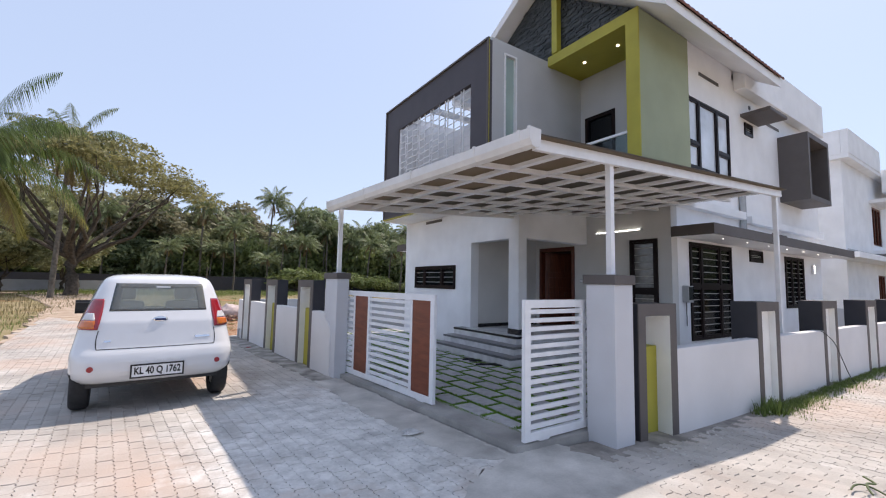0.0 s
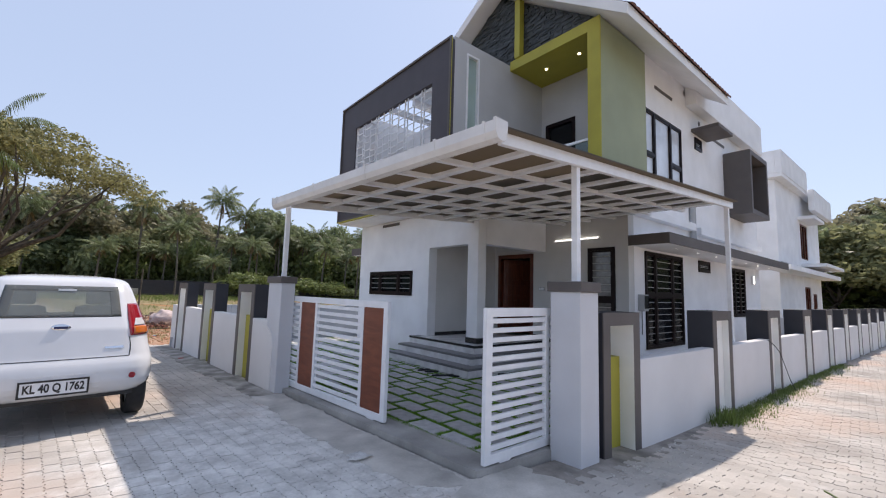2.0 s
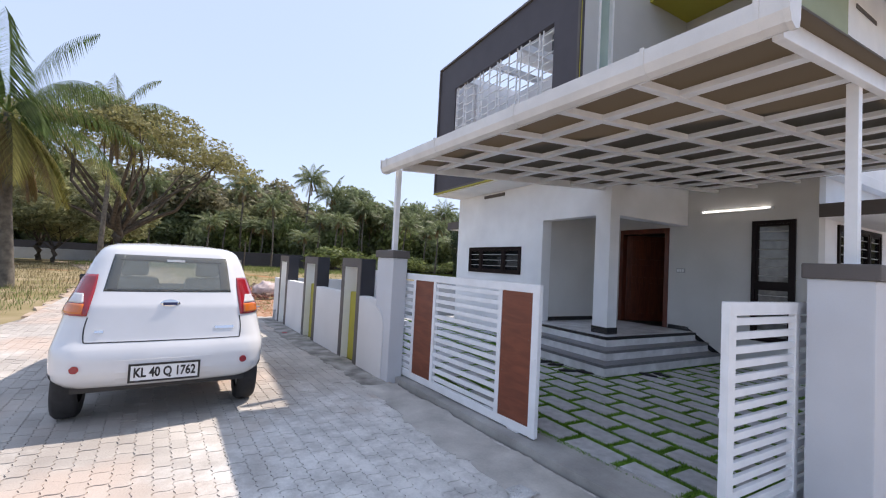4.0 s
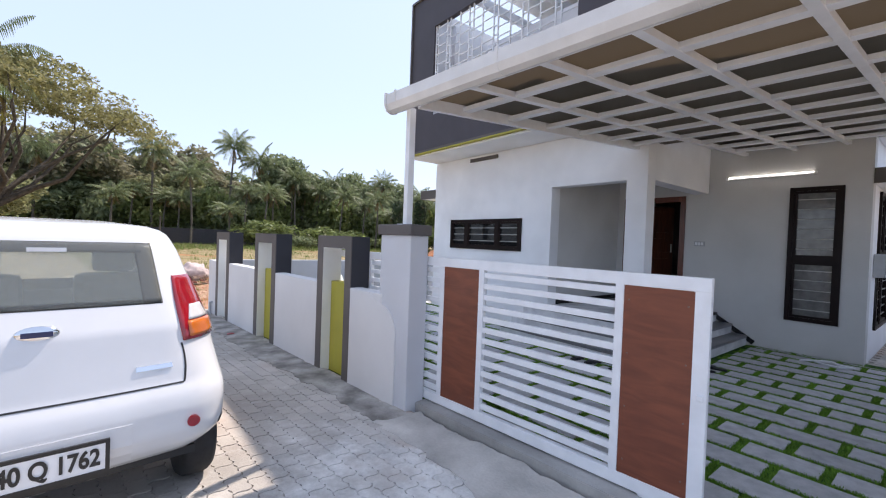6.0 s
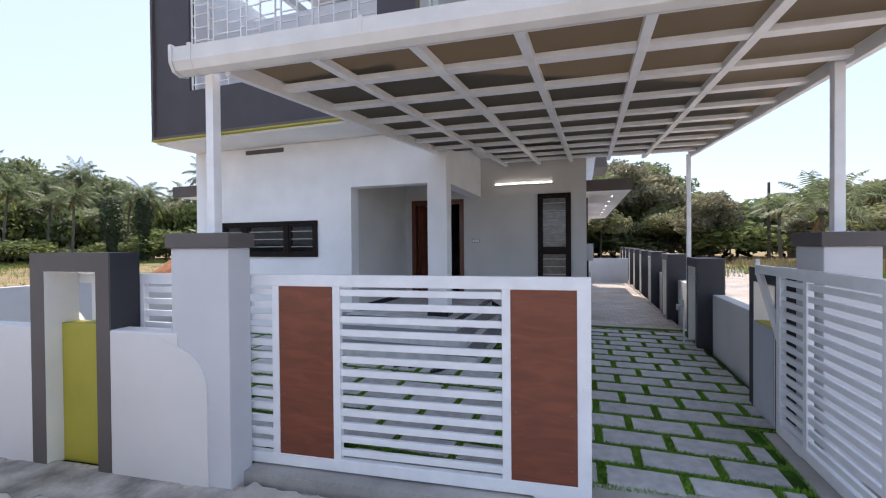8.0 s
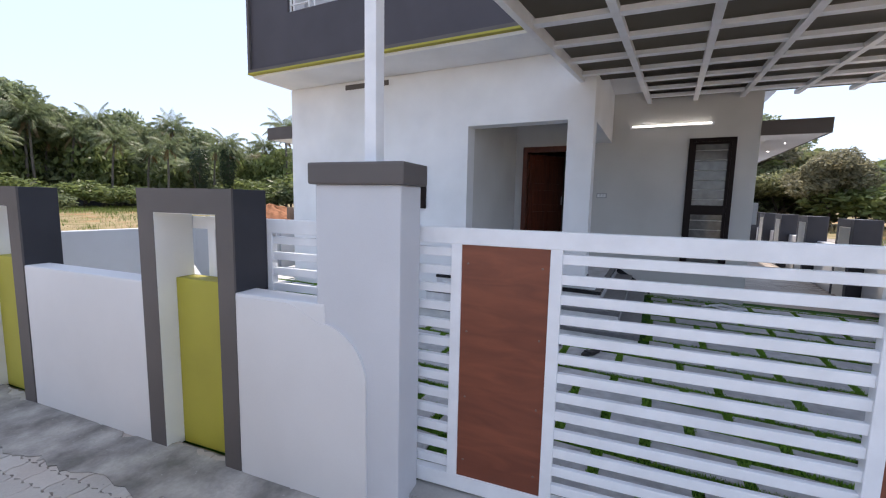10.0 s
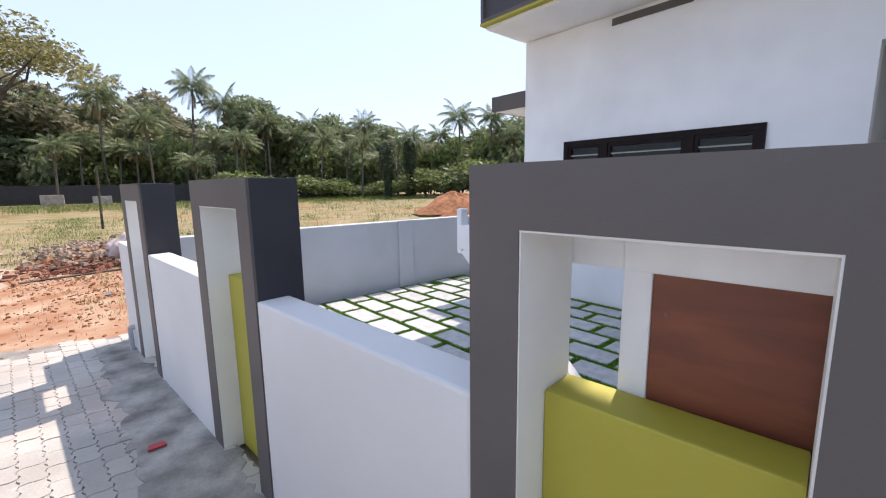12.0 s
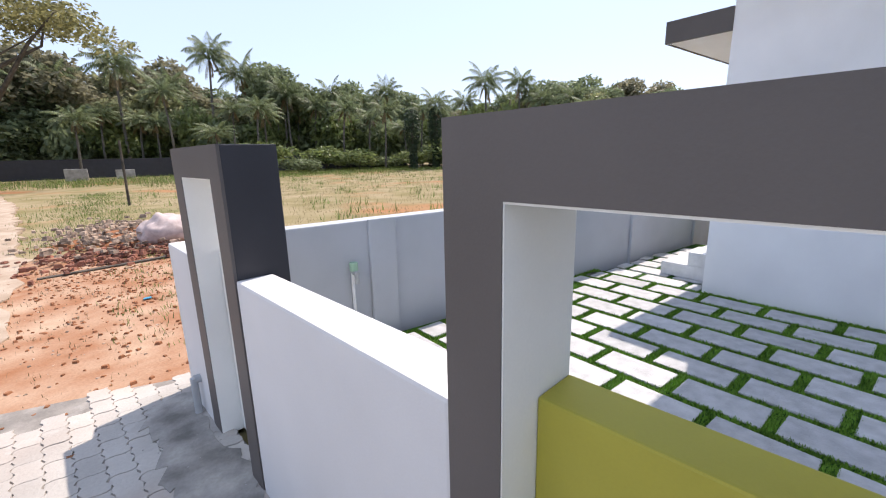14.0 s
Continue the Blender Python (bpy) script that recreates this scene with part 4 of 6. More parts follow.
def car_round(z):
    _, y0, y1, w, r = car_level(z)
    r = min(r, w - 0.01, (y1 - y0) / 2 - 0.01)
    return 4 * (w - r) + 2 * math.pi * r + 2 * (y1 - y0 - 2 * r)


def car_patch(u0, u1, z0, z1, out, nu=14, nz=8, skin=0.012):
    """A curved plate lying on the body; u0 and u1 are metres round from the middle of the tail, and may vary with the share of height."""
    bm = bmesh.new()
    fa = u0 if callable(u0) else (lambda k: u0)
    fb = u1 if callable(u1) else (lambda k: u1)
    lay = []
    for o in (out, out - skin):
        lay.append([[bm.verts.new(car_at((fa(j / nz) + (fb(j / nz) - fa(j / nz)) * i / nu) / car_round(z0 + (z1 - z0) * j / nz), z0 + (z1 - z0) * j / nz, o)) for i in range(nu + 1)] for j in range(nz + 1)])
    for n, g in enumerate(lay):
        for j in range(nz):
            for i in range(nu):
                f = (g[j][i], g[j][i + 1], g[j + 1][i + 1], g[j + 1][i])
                bm.faces.new(f if n == 0 else f[::-1])
    rim = [(0, i) for i in range(nu)] + [(j, nu) for j in range(nz)] + [(nz, i) for i in range(nu, 0, -1)] + [(j, 0) for j in range(nz, 0, -1)]
    for (a, b), (c, d) in zip(rim, rim[1:] + rim[:1]):
        bm.faces.new((lay[0][a][b], lay[1][a][b], lay[1][c][d], lay[0][c][d]))
    bmesh.ops.recalc_face_normals(bm, faces=bm.faces[:])
    return bm


def car():
    c = thing("car", pose(0.385, 5.37, 0, 0, 0, 3.8), "parked white hatchback car seen from its tail", "car")
    zs = [0.33 + 1.19 * (k / 52) for k in range(53)]
    N = 200
    bm = bmesh.new()
    grid = [[bm.verts.new(car_at(i / N, z)) for i in range(N)] for z in zs]
    for j in range(len(zs) - 1):
        for i in range(N):
            q = (grid[j][i], grid[j][(i + 1) % N], grid[j + 1][(i + 1) % N], grid[j + 1][i])
            p = sum((v.co for v in q), Vector()) / 4
            uu = (i + 0.5) / N
            sm = min(uu, 1 - uu) * car_round(p.z)
            if 1.0 < p.z < 1.37 and ((p.z > 1.115 and sm < 0.47 - 0.10 * (p.z - 1.0)) or 1.05 < sm < 2.35 - 1.2 * (p.z - 1.0) or abs(uu - 0.5) * car_round(p.z) < 0.45):
                continue
            if abs(p.x) > 0.45 and any(math.hypot(p.y - wy, p.z - 0.29) < 0.345 for wy in (0.52, 2.87)):
                continue
            bm.faces.new(q)
    bm.faces.new(grid[-1])
    bm.faces.new(grid[0][::-1])
    part("body", bm, CARP, c, smooth=True)
    part("rear_window", car_patch(lambda k: -0.52 + 0.06 * k, lambda k: 0.52 - 0.06 * k, 1.095, 1.40, 0.004, 24, 12, 0.006), CARG, c, "dark rear window", True)
    for s in (1, -1):
        part("window_seal", car_patch(lambda k: s * (0.43 - 0.05 * k), lambda k: s * (0.522 - 0.06 * k), 1.095, 1.40, 0.002, 6, 12, 0.004), BLACKP, c, "black glass border", True)
    part("window_seal", car_patch(-0.46, 0.46, 1.35, 1.402, 0.002, 20, 3, 0.004), BLACKP, c, "black glass border", True)
    part("window_seal", car_patch(-0.52, 0.52, 1.09, 1.118, 0.002, 20, 3, 0.004), BLACKP, c, "black glass border", True)
    part("windscreen", car_patch(lambda k: car_round(0.98 + 0.42 * k) / 2 - 0.55 + 0.05 * k, lambda k: car_round(0.98 + 0.42 * k) / 2 + 0.55 - 0.05 * k, 0.98, 1.40, 0.004, 24, 12, 0.006), CARG, c, "windscreen", True)
    for s in (1, -1):
        part("side_window", car_patch(lambda k: s * 0.98, lambda k: s * (2.45 - 0.5 * k), 0.985, 1.395, 0.004, 30, 10, 0.006), CARG, c, smooth=True)
        part("tail_light", car_patch(lambda k: s * (0.60 - 0.03 * k), lambda k: s * (0.93 + 0.05 * math.sin(k * 3) - 0.24 * k ** 1.6), 0.895, 1.225, 0.012, 12, 14, 0.03), RED, c, "red tail lamp with amber and clear lenses", True)
        part("indicator_lens", car_patch(lambda k: s * 0.635, lambda k: s * (0.885 - 0.05 * k), 0.91, 0.99, 0.018, 8, 5, 0.02), AMBER, c, smooth=True)
        part("reverse_lens", car_patch(lambda k: s * (0.64 + 0.02 * k), lambda k: s * (0.82 - 0.06 * k), 0.996, 1.07, 0.018, 8, 5, 0.02), CLEARL, c, smooth=True)
        rf = car_at(s * 0.60 / car_round(0.50), 0.50, 0.004)
        part("reflector", rod(rf + Vector((0, 0.012, 0)), rf + Vector((0, -0.01, 0)), 0.029, 20), RED, c, "round red reflector")
        for wy in (0.52, 2.87):
            x = s * 0.675
            ty = bmesh.new()
            prof = [(0.17, -0.075), (0.265, -0.085), (0.288, -0.06), (0.292, 0), (0.288, 0.06), (0.265, 0.085), (0.17, 0.075)]
            ring = [[ty.verts.new((x + o, wy + r * math.cos(a), 0.29 + r * math.sin(a))) for r, o in prof] for a in [k * math.tau / 36 for k in range(36)]]
            for k in range(36):
                for m2 in range(len(prof) - 1):
                    ty.faces.new((ring[k][m2], ring[(k + 1) % 36][m2], ring[(k + 1) % 36][m2 + 1], ring[k][m2 + 1]))
            bmesh.ops.recalc_face_normals(ty, faces=ty.faces[:])
            wh = part("wheel", ty, RUBBER, c, "black tyre", True)
            part("rim", rod((x - 0.06, wy, 0.29), (x + s * 0.065, wy, 0.29), 0.172, 28), GREYP, wh, "grey steel rim")
            lin = bmesh.new()
            n = 20
            rows = [[lin.verts.new((s * xx, wy + 0.35 * math.cos(a), 0.29 + 0.35 * math.sin(a))) for a in [math.radians(12 + 156 * k / n) for k in range(n + 1)]] for xx in (0.45, 0.725)]
            for k in range(n):
                lin.faces.new((rows[0][k], rows[0][k + 1], rows[1][k + 1], rows[1][k]))
            part("wheel_arch", lin, BLACKP, c)
        mr = part("mirror", box(s * 0.70, s * 0.85, 2.06, 2.14, 0.99, 1.10, 0.038), BLACKP, c, "black door mirror")
        part("seat", box(s * 0.34 - 0.22, s * 0.34 + 0.22, 1.35, 1.50, 0.55, 1.16, 0.06), SEATM, c)
        part("headrest", box(s * 0.34 - 0.12, s * 0.34 + 0.12, 1.36, 1.46, 1.17, 1.34, 0.04), SEATM, c)
        part("bumper_skirt", car_patch(s * 0.80, s * 0.99, 0.335, 0.44, 0.006, 8, 3, 0.02), BLACKP, c, smooth=True)
    part("rear_bench", box(-0.58, 0.58, 0.60, 0.72, 0.5, 1.0, 0.05), SEATM, c)
    part("floor_pan", box(-0.62, 0.62, 0.12, 3.2, 0.29, 0.33), BLACKP, c)
    # tailgate joint
    for u0, u1, z0, z1 in ((-0.57, 0.57, 0.690, 0.697),):
        part("tailgate_joint", car_patch(u0, u1, z0, z1, 0.003, 40, 1, 0.006), BLACKP, c)
    for s in (1, -1):
        part("tailgate_joint", car_patch(lambda k: s * (0.57 + 0.05 * k * (1 - k) + 0.015 * k), lambda k: s * (0.578 + 0.05 * k * (1 - k) + 0.015 * k), 0.694, 0.885, 0.003, 1, 12, 0.006), BLACKP, c)
    part("plate_surround", car_patch(-0.34, 0.34, 0.36, 0.555, 0.0045, 20, 4, 0.006), CARP, c)
    pl = part("number_plate", box(-0.245, 0.245, -0.022, -0.008, 0.385, 0.515, 0.003), METALW, c, "white number plate with black letters")
    part("plate_rim", wall_with_holes("y", -0.026, 0.012, -0.25, 0.25, 0.375, 0.525, [(-0.234, 0.234, 0.391, 0.509)]), BLACKP, pl)
    fc = bpy.data.curves.new("plate_text", "FONT")
    fc.body, fc.size, fc.align_x, fc.align_y, fc.extrude = "KL 40 Q 1762", 0.105, "CENTER", "CENTER", 0.001
    fc.offset = 0.0032
    tmp = new("plate_text", fc)
    me = bpy.data.meshes.new_from_object(tmp.evaluated_get(bpy.context.evaluated_depsgraph_get()))
    bpy.data.objects.remove(tmp)
    wide = max(v.co.x for v in me.vertices) - min(v.co.x for v in me.vertices)
    for v in me.vertices:
        v.co.x *= 0.43 / wide
    me.materials.clear()
    me.materials.append(BLACKP)
    tx = new("plate_text", me)
    tx.parent = pl
    tx.matrix_basis = pose(0, -0.0265, 0.45, 90, 0, 0)
    bd2 = bmesh.new()
    bmesh.ops.create_uvsphere(bd2, u_segments=24, v_segments=12, radius=1)
    bmesh.ops.transform(bd2, matrix=Matrix.Translation((0, 0.148, 0.995)) @ Matrix.Diagonal((0.075, 0.018, 0.036, 1)), verts=bd2.verts[:])
    bg = part("badge", bd2, CHROME, c, "oval chrome badge", True)
    part("badge_field", box(-0.052, 0.052, 0.1275, 0.137, 0.983, 1.007, 0.003), NAVY, bg)
    part("badge_bar", car_patch(0.37, 0.53, 0.775, 0.798, 0.006, 8, 2, 0.008), CHROME, c)
    part("badge_bar", car_patch(-0.52, -0.46, 0.765, 0.785, 0.006, 4, 2, 0.008), CHROME, c)
    part("window_sticker", box(-0.05, 0.09, 0.358, 0.362, 1.352, 1.372), METALW, c)
    return c


car()


# ---- trees ----
def leafy(name, colour, share=0.35, per=0.35):
    m = mat(name, colour, 0.5, vary=0.15, scale=1.2, fine=30, bump=0, per=per, spec=0.35)
    nt = m.node_tree
    tl, mx = nt.nodes.new("ShaderNodeBsdfTranslucent"), nt.nodes.new("ShaderNodeMixShader")
    nt.links.new(nt.nodes["Principled BSDF"].inputs["Base Color"].links[0].from_socket, tl.inputs["Color"])
    mx.inputs[0].default_value = share
    nt.links.new(nt.nodes["Principled BSDF"].outputs[0], mx.inputs[1])
    nt.links.new(tl.outputs[0], mx.inputs[2])
    nt.links.new(mx.outputs[0], nt.nodes["Material Output"].inputs["Surface"])
    return m


# LEAF, LEAF2, LEAF4, PALML: lightened and greyed to stand in for distance haze
LEAF = leafy("hazed broad leaf green", (0.225, 0.27, 0.145), 0.5)
LEAF2 = leafy("hazed olive leaf green", (0.275, 0.285, 0.145), 0.5)
LEAF3 = leafy("fresh leaf green", (0.19, 0.235, 0.085), 0.45)
VINE = leafy("dark vine green", (0.04, 0.065, 0.03))
PALML = leafy("hazed palm leaf green", (0.195, 0.235, 0.115), 0.5)
LEAF4 = leafy("hazed rusty young leaf", (0.275, 0.26, 0.165), 0.5)
LEAF5 = leafy("thin olive leaf", (0.27, 0.26, 0.12), 0.5)
PALMN = leafy("bright palm leaf", (0.105, 0.16, 0.04), 0.45)
PALMY = leafy("yellowing palm leaf", (0.25, 0.235, 0.065), 0.45)
PALMD = leafy("dry palm leaf", (0.24, 0.17, 0.08))
BARK = mat("grey brown bark", (0.085, 0.07, 0.055), 0.9, vary=0.25, scale=5, fine=40, bump=0.8)
PBARK = mat("grey palm bark", (0.135, 0.12, 0.10), 0.9, vary=0.2, scale=6, fine=30, bump=0.7)


def limb(bm, pts, r0, r1, n=8):
    """A tapered limb through points."""
    rings = []
    for k, p in enumerate(pts):
        d = (Vector(pts[min(k + 1, len(pts) - 1)]) - Vector(pts[max(k - 1, 0)])).normalized()
        q = d.to_track_quat("Z", "Y")
        r = r0 + (r1 - r0) * k / (len(pts) - 1)
        rings.append([bm.verts.new(Vector(p) + q @ Vector((r * math.cos(a), r * math.sin(a), 0))) for a in [i * math.tau / n for i in range(n)]])
    for a, b in zip(rings, rings[1:]):
        for i in range(n):
            bm.faces.new((a[i], a[(i + 1) % n], b[(i + 1) % n], b[i]))
    bm.faces.new(rings[-1])


def from_lists(name, verts, faces, material, parent, label=""):
    me = bpy.data.meshes.new(name)
    me.from_pydata(verts, [], faces)
    me.materials.append(material)
    ob = new(name, me)
    ob.parent = parent
    if label:
        ob["label"] = label
    return ob


def palm(m, height, seed, fronds, pairs, length, label, lean=0.0, droop=1.0, dry=3, trunk_r=0.14, leaf=None, fall=0.0, slim=1.0, aged=False):
    """A leaning ringed trunk under arching fronds; fall lets the leaflets hang, slim narrows them."""
    r = random.Random(seed)
    t = thing("coconut_palm", m, label, "palm tree", "coconut palms")
    bm = bmesh.new()
    bend = r.uniform(-0.5, 0.5)
    pts = [(lean * (k / 10) ** 1.6 + bend * math.sin(k / 10 * math.pi) * 0.4, bend * (k / 10) ** 2 * 0.5, height * k / 10) for k in range(11)]
    limb(bm, pts, trunk_r * 1.3, trunk_r * 0.75, 10)
    part("trunk", bm, PBARK, t, smooth=True)
    top = Vector(pts[-1])
    lower = aged and max(1, int(fronds * 0.3))
    for crown, count, hi, lo in (("crown", fronds - lower, 1.35, -0.15), ("aged_fronds", lower, 0.0, -0.55), ("dry_fronds", dry, -0.7, -1.25)):
        V, F = [], []
        green = crown != "dry_fronds"
        for f in range(count):
            az = f * 2.4 + r.uniform(-0.3, 0.3)
            up = hi + (lo - hi) * (f + r.random()) / count
            L = length * r.uniform(0.85, 1.1) * (1 if green else 0.75)
            d = Vector((math.cos(az) * math.cos(up), math.sin(az) * math.cos(up), math.sin(up)))
            side = Vector((-math.sin(az), math.cos(az), 0))
            p = top + d * 0.1
            seg = pairs
            for k in range(seg + 1):
                s = k / seg
                w = 0.035 * (1 - s) + 0.006
                V += [tuple(p - side * w), tuple(p + side * w)]
                if k:
                    n = len(V)
                    F.append((n - 4, n - 3, n - 1, n - 2))
                if k > seg * 0.12:
                    ll = length * 0.25 * math.sin(math.pi * min(1, 0.22 + 0.78 * s)) ** 0.7 + 0.1
                    for sg in (-1, 1):
                        hang = 0.30 + fall * (0.5 + 0.5 * s) + 0.5 * r.random() * droop + (0 if green else 1.2)
                        out = (side * sg + d * 0.6 + Vector((0, 0, -hang))).normalized()
                        tip = p + out * ll * r.uniform(0.85, 1.1) + Vector((0, 0, -0.16 * ll))
                        mid = p.lerp(tip, 0.5) + Vector((0, 0, 0.06 * ll))
                        lw = d * (length / seg * 0.42 * slim)
                        n = len(V)
                        V += [tuple(p - lw * 0.4), tuple(p + lw * 0.4), tuple(mid + lw * 0.6), tuple(mid - lw * 0.6), tuple(tip)]
                        F += [(n, n + 1, n + 2, n + 3), (n + 3, n + 2, n + 4)]
                d = (d + Vector((0, 0, -0.9 * droop / seg * (0.6 + 1.6 * s)))).normalized()
                p = p + d * (L / seg)
        if F:
            from_lists(crown, V, F, {"crown": leaf or PALML, "aged_fronds": PALMY, "dry_fronds": PALMD}[crown], t, {"crown": "", "aged_fronds": "yellowing lower fronds", "dry_fronds": "dry brown hanging fronds"}[crown])
    nuts = bmesh.new()
    for k in range(6):
        a = k * 1.1 + r.random()
        bmesh.ops.create_icosphere(nuts, subdivisions=1, radius=0.11, matrix=Matrix.Translation(top + Vector((0.22 * math.cos(a), 0.22 * math.sin(a), -0.18 - 0.2 * r.random()))))
    part("coconuts", nuts, PALMN, t, smooth=True)
    return t


def broad(m, height, radius, seed, leaves, size, material, label, flat=0.75, trunk=0.22, clear=0.3, clumps=16, name="tree", branches=6, low=0.30):
    r = random.Random(seed)
    t = thing(name, m, label, "tree", "trees")
    bm = bmesh.new()
    th = height * clear
    limb(bm, [(r.uniform(-0.1, 0.1) * k, r.uniform(-0.1, 0.1) * k, th * k / 4) for k in range(5)], trunk, trunk * 0.75)
    centres = []
    for k in range(clumps):
        a, rr = k * 2.4 + r.uniform(-0.4, 0.4), radius * math.sqrt((k + 0.5) / clumps) * r.uniform(0.75, 1.0)
        hz = th + (height - th) * (low + (0.88 - low) * math.sqrt(max(0, 1 - (rr / radius) ** 2)) * r.uniform(0.35 if low < 0.2 else 0.65, 1.0))
        centres.append(Vector((rr * math.cos(a), rr * math.sin(a), hz)))
    for k in range(0, clumps, max(1, clumps // branches)):
        c = centres[k]
        root = Vector((0, 0, th * r.uniform(0.75, 1.0)))
        way = [root.lerp(c, s) + Vector((r.gauss(0, 1), r.gauss(0, 1), r.gauss(0, 0.7) - 0.9 * math.sin(s * math.pi))) * radius * 0.07 * math.sin(s * math.pi) for s in (0, 0.25, 0.5, 0.75, 1)]
        limb(bm, [tuple(p) for p in way], trunk * r.uniform(0.3, 0.5), trunk * 0.06, 6)
    part("trunk", bm, BARK, t, smooth=True)
    V, F = [], []
    cr = radius * 1.25 / math.sqrt(clumps) + 0.3
    for k in range(leaves):
        c = centres[r.randrange(clumps)]
        v = Vector((r.gauss(0, 1), r.gauss(0, 1), r.gauss(0, 1))).normalized() * (cr * r.uniform(0.55, 1.15))
        p = c + Vector((v.x, v.y, v.z * flat))
        a = Vector((r.gauss(0, 1), r.gauss(0, 1), r.gauss(0, 0.6))).normalized()
        b = a.cross(Vector((r.gauss(0, 1), r.gauss(0, 1), r.gauss(0, 1)))).normalized()
        s = size * r.uniform(0.6, 1.3)
        n = len(V)
        V += [tuple(p - a * s), tuple(p + b * s * 0.45), tuple(p + a * s), tuple(p - b * s * 0.45)]
        F.append((n, n + 1, n + 2, n + 3))
    from_lists("crown", V, F, material, t)
    return t


def at_az(az, dist, z=-0.05):
    return pose(1.0 + dist * math.sin(radians(az)), 6.0 + dist * math.cos(radians(az)), z)


rt = random.Random(77)
palm(pose(-5.35, 20.8, -0.05), 5.9, 3, 21, 70, 4.2, "young coconut palm with drooping green and dry fronds", -0.3, 1.35, 8, 0.16, PALMN, 1.2, 0.6, True)
palm(pose(-6.2, 38.4, -0.05), 10.9, 5, 20, 36, 4.0, "tall slender coconut palm beside the track", 0.3, 1.25, 4, 0.14, None, 0.8, 0.8, True)
broad(pose(-5.9, 43.5, -0.05), 14.6, 9.6, 11, 22000, 0.15, LEAF5, "wide spreading tree with thin olive foliage", 0.26, 0.50, 0.22, 80, "spreading_tree", 15, low=0.26)
palms = [palm(at_az(11.2, 66), 14.3, 21, 24, 20, 3.6, "tall coconut palm at the field's far edge", 0.4, 1.3, fall=0.6),
         palm(at_az(14.9, 66), 12.2, 22, 24, 20, 3.6, "tall coconut palm at the field's far edge", -0.5, 1.3, fall=0.6),
         palm(at_az(43.1, 62), 10.8, 23, 22, 20, 3.3, "tall coconut palm at the field's far edge", 0.3, 1.3, fall=0.6)]
for az, el, dist in ((3.0, 10.1, 64), (47.4, 9.1, 64), (7.5, 8.6, 70), (18.5, 8.2, 64), (21, 7.4, 62), (24.5, 8.0, 66), (27.5, 7.6, 62), (31, 8.2, 68), (39, 6.6, 70), (50.5, 7.5, 62), (52.5, 6, 60), (-2, 8.4, 68), (-7, 8.4, 66),
                     (16.5, 6, 60), (20, 5, 58), (23, 5.4, 58), (26, 5, 60), (29.5, 5.6, 58), (13, 6, 58), (9, 5.4, 58), (5.5, 5.6, 60), (33, 4.6, 56), (45, 5, 60), (1, 6, 60), (-5, 6, 60), (-12, 7, 60), (55, 5.5, 50), (57, 7.5, 60), (37, 6, 62),
                     (15.5, 7.2, 57), (17.8, 6.6, 57), (19.3, 7.4, 58), (22, 6.4, 55), (25.3, 6.8, 57), (28.4, 6.4, 56), (30.2, 7.0, 57), (11.5, 4.4, 54), (7.0, 6.8, 56), (4.2, 4.6, 55), (-1, 5, 56), (35, 5.4, 58), (41, 5.8, 58), (48.6, 6.4, 58), (54, 7, 56),
                     (95, 8.6, 46), (103, 6.5, 50), (113.8, 5.0, 40), (121, 5.6, 44), (88, 8, 48)):
    k = rt.randrange(3)
    el, dist = (el + rt.uniform(-0.9, 1.2), dist + rt.uniform(-3, 11)) if az < 60 and el < 8 else (el, dist)
    h0 = (14.3, 12.2, 10.8)[k]
    s = (dist * math.tan(radians(el)) + 0.7) / h0
    ss = max(s, 0.75)
    copy_thing(palms[k], at_az(az, dist) @ pose(0, 0, 0, 0, 0, rt.uniform(0, 360)) @ Matrix.Diagonal((ss, ss, s, 1)))
woods = [broad(at_az(8.5, 72), 10.6, 4.6, 31, 8500, 0.27, LEAF, "dense green tree in the far woods", 0.7, 0.25, 0.2, 26, low=0.14),
         broad(at_az(24, 74), 10.4, 4.2, 32, 8000, 0.27, LEAF4, "rusty green tree in the far woods", 0.75, 0.22, 0.25, 22, low=0.16),
         broad(at_az(57, 60), 9.0, 4.6, 33, 8500, 0.26, LEAF2, "olive green tree in the far woods", 0.65, 0.25, 0.2, 24, low=0.14)]
for k in range(52):
    az = -28 + 92 * (k + rt.random()) / 52
    dist = rt.uniform(68, 84)
    el = rt.uniform(6.8, 11.2) if az < 20 else rt.uniform(6.4, 9.6) if az < 34 else (rt.uniform(4.6, 6.2) if az < 44 else rt.uniform(7.2, 9.4))
    i = rt.randrange(3)
    s = (dist * math.tan(radians(el)) + 1) / (10.6, 10.4, 9.0)[i]
    w = max(s, 0.8) * rt.uniform(0.9, 1.2)
    copy_thing(woods[i], at_az(az, dist) @ pose(0, 0, 0, 0, 0, rt.uniform(0, 360)) @ Matrix.Diagonal((w, w, s, 1)))
for k in range(34):
    az = 76 + 62 * (k + rt.random()) / 34
    dist = rt.uniform(40, 62)
    el = rt.uniform(9.0, 12.0) if az < 101 else rt.uniform(4.6, 7.6)
    i = rt.randrange(3)
    s = (dist * math.tan(radians(el)) + 1) / (10.6, 10.4, 9.0)[i]
    w = max(s, 0.6) * rt.uniform(0.9, 1.2)
    copy_thing(woods[i], at_az(az, dist) @ pose(0, 0, 0, 0, 0, rt.uniform(0, 360)) @ Matrix.Diagonal((w, w, s, 1)))
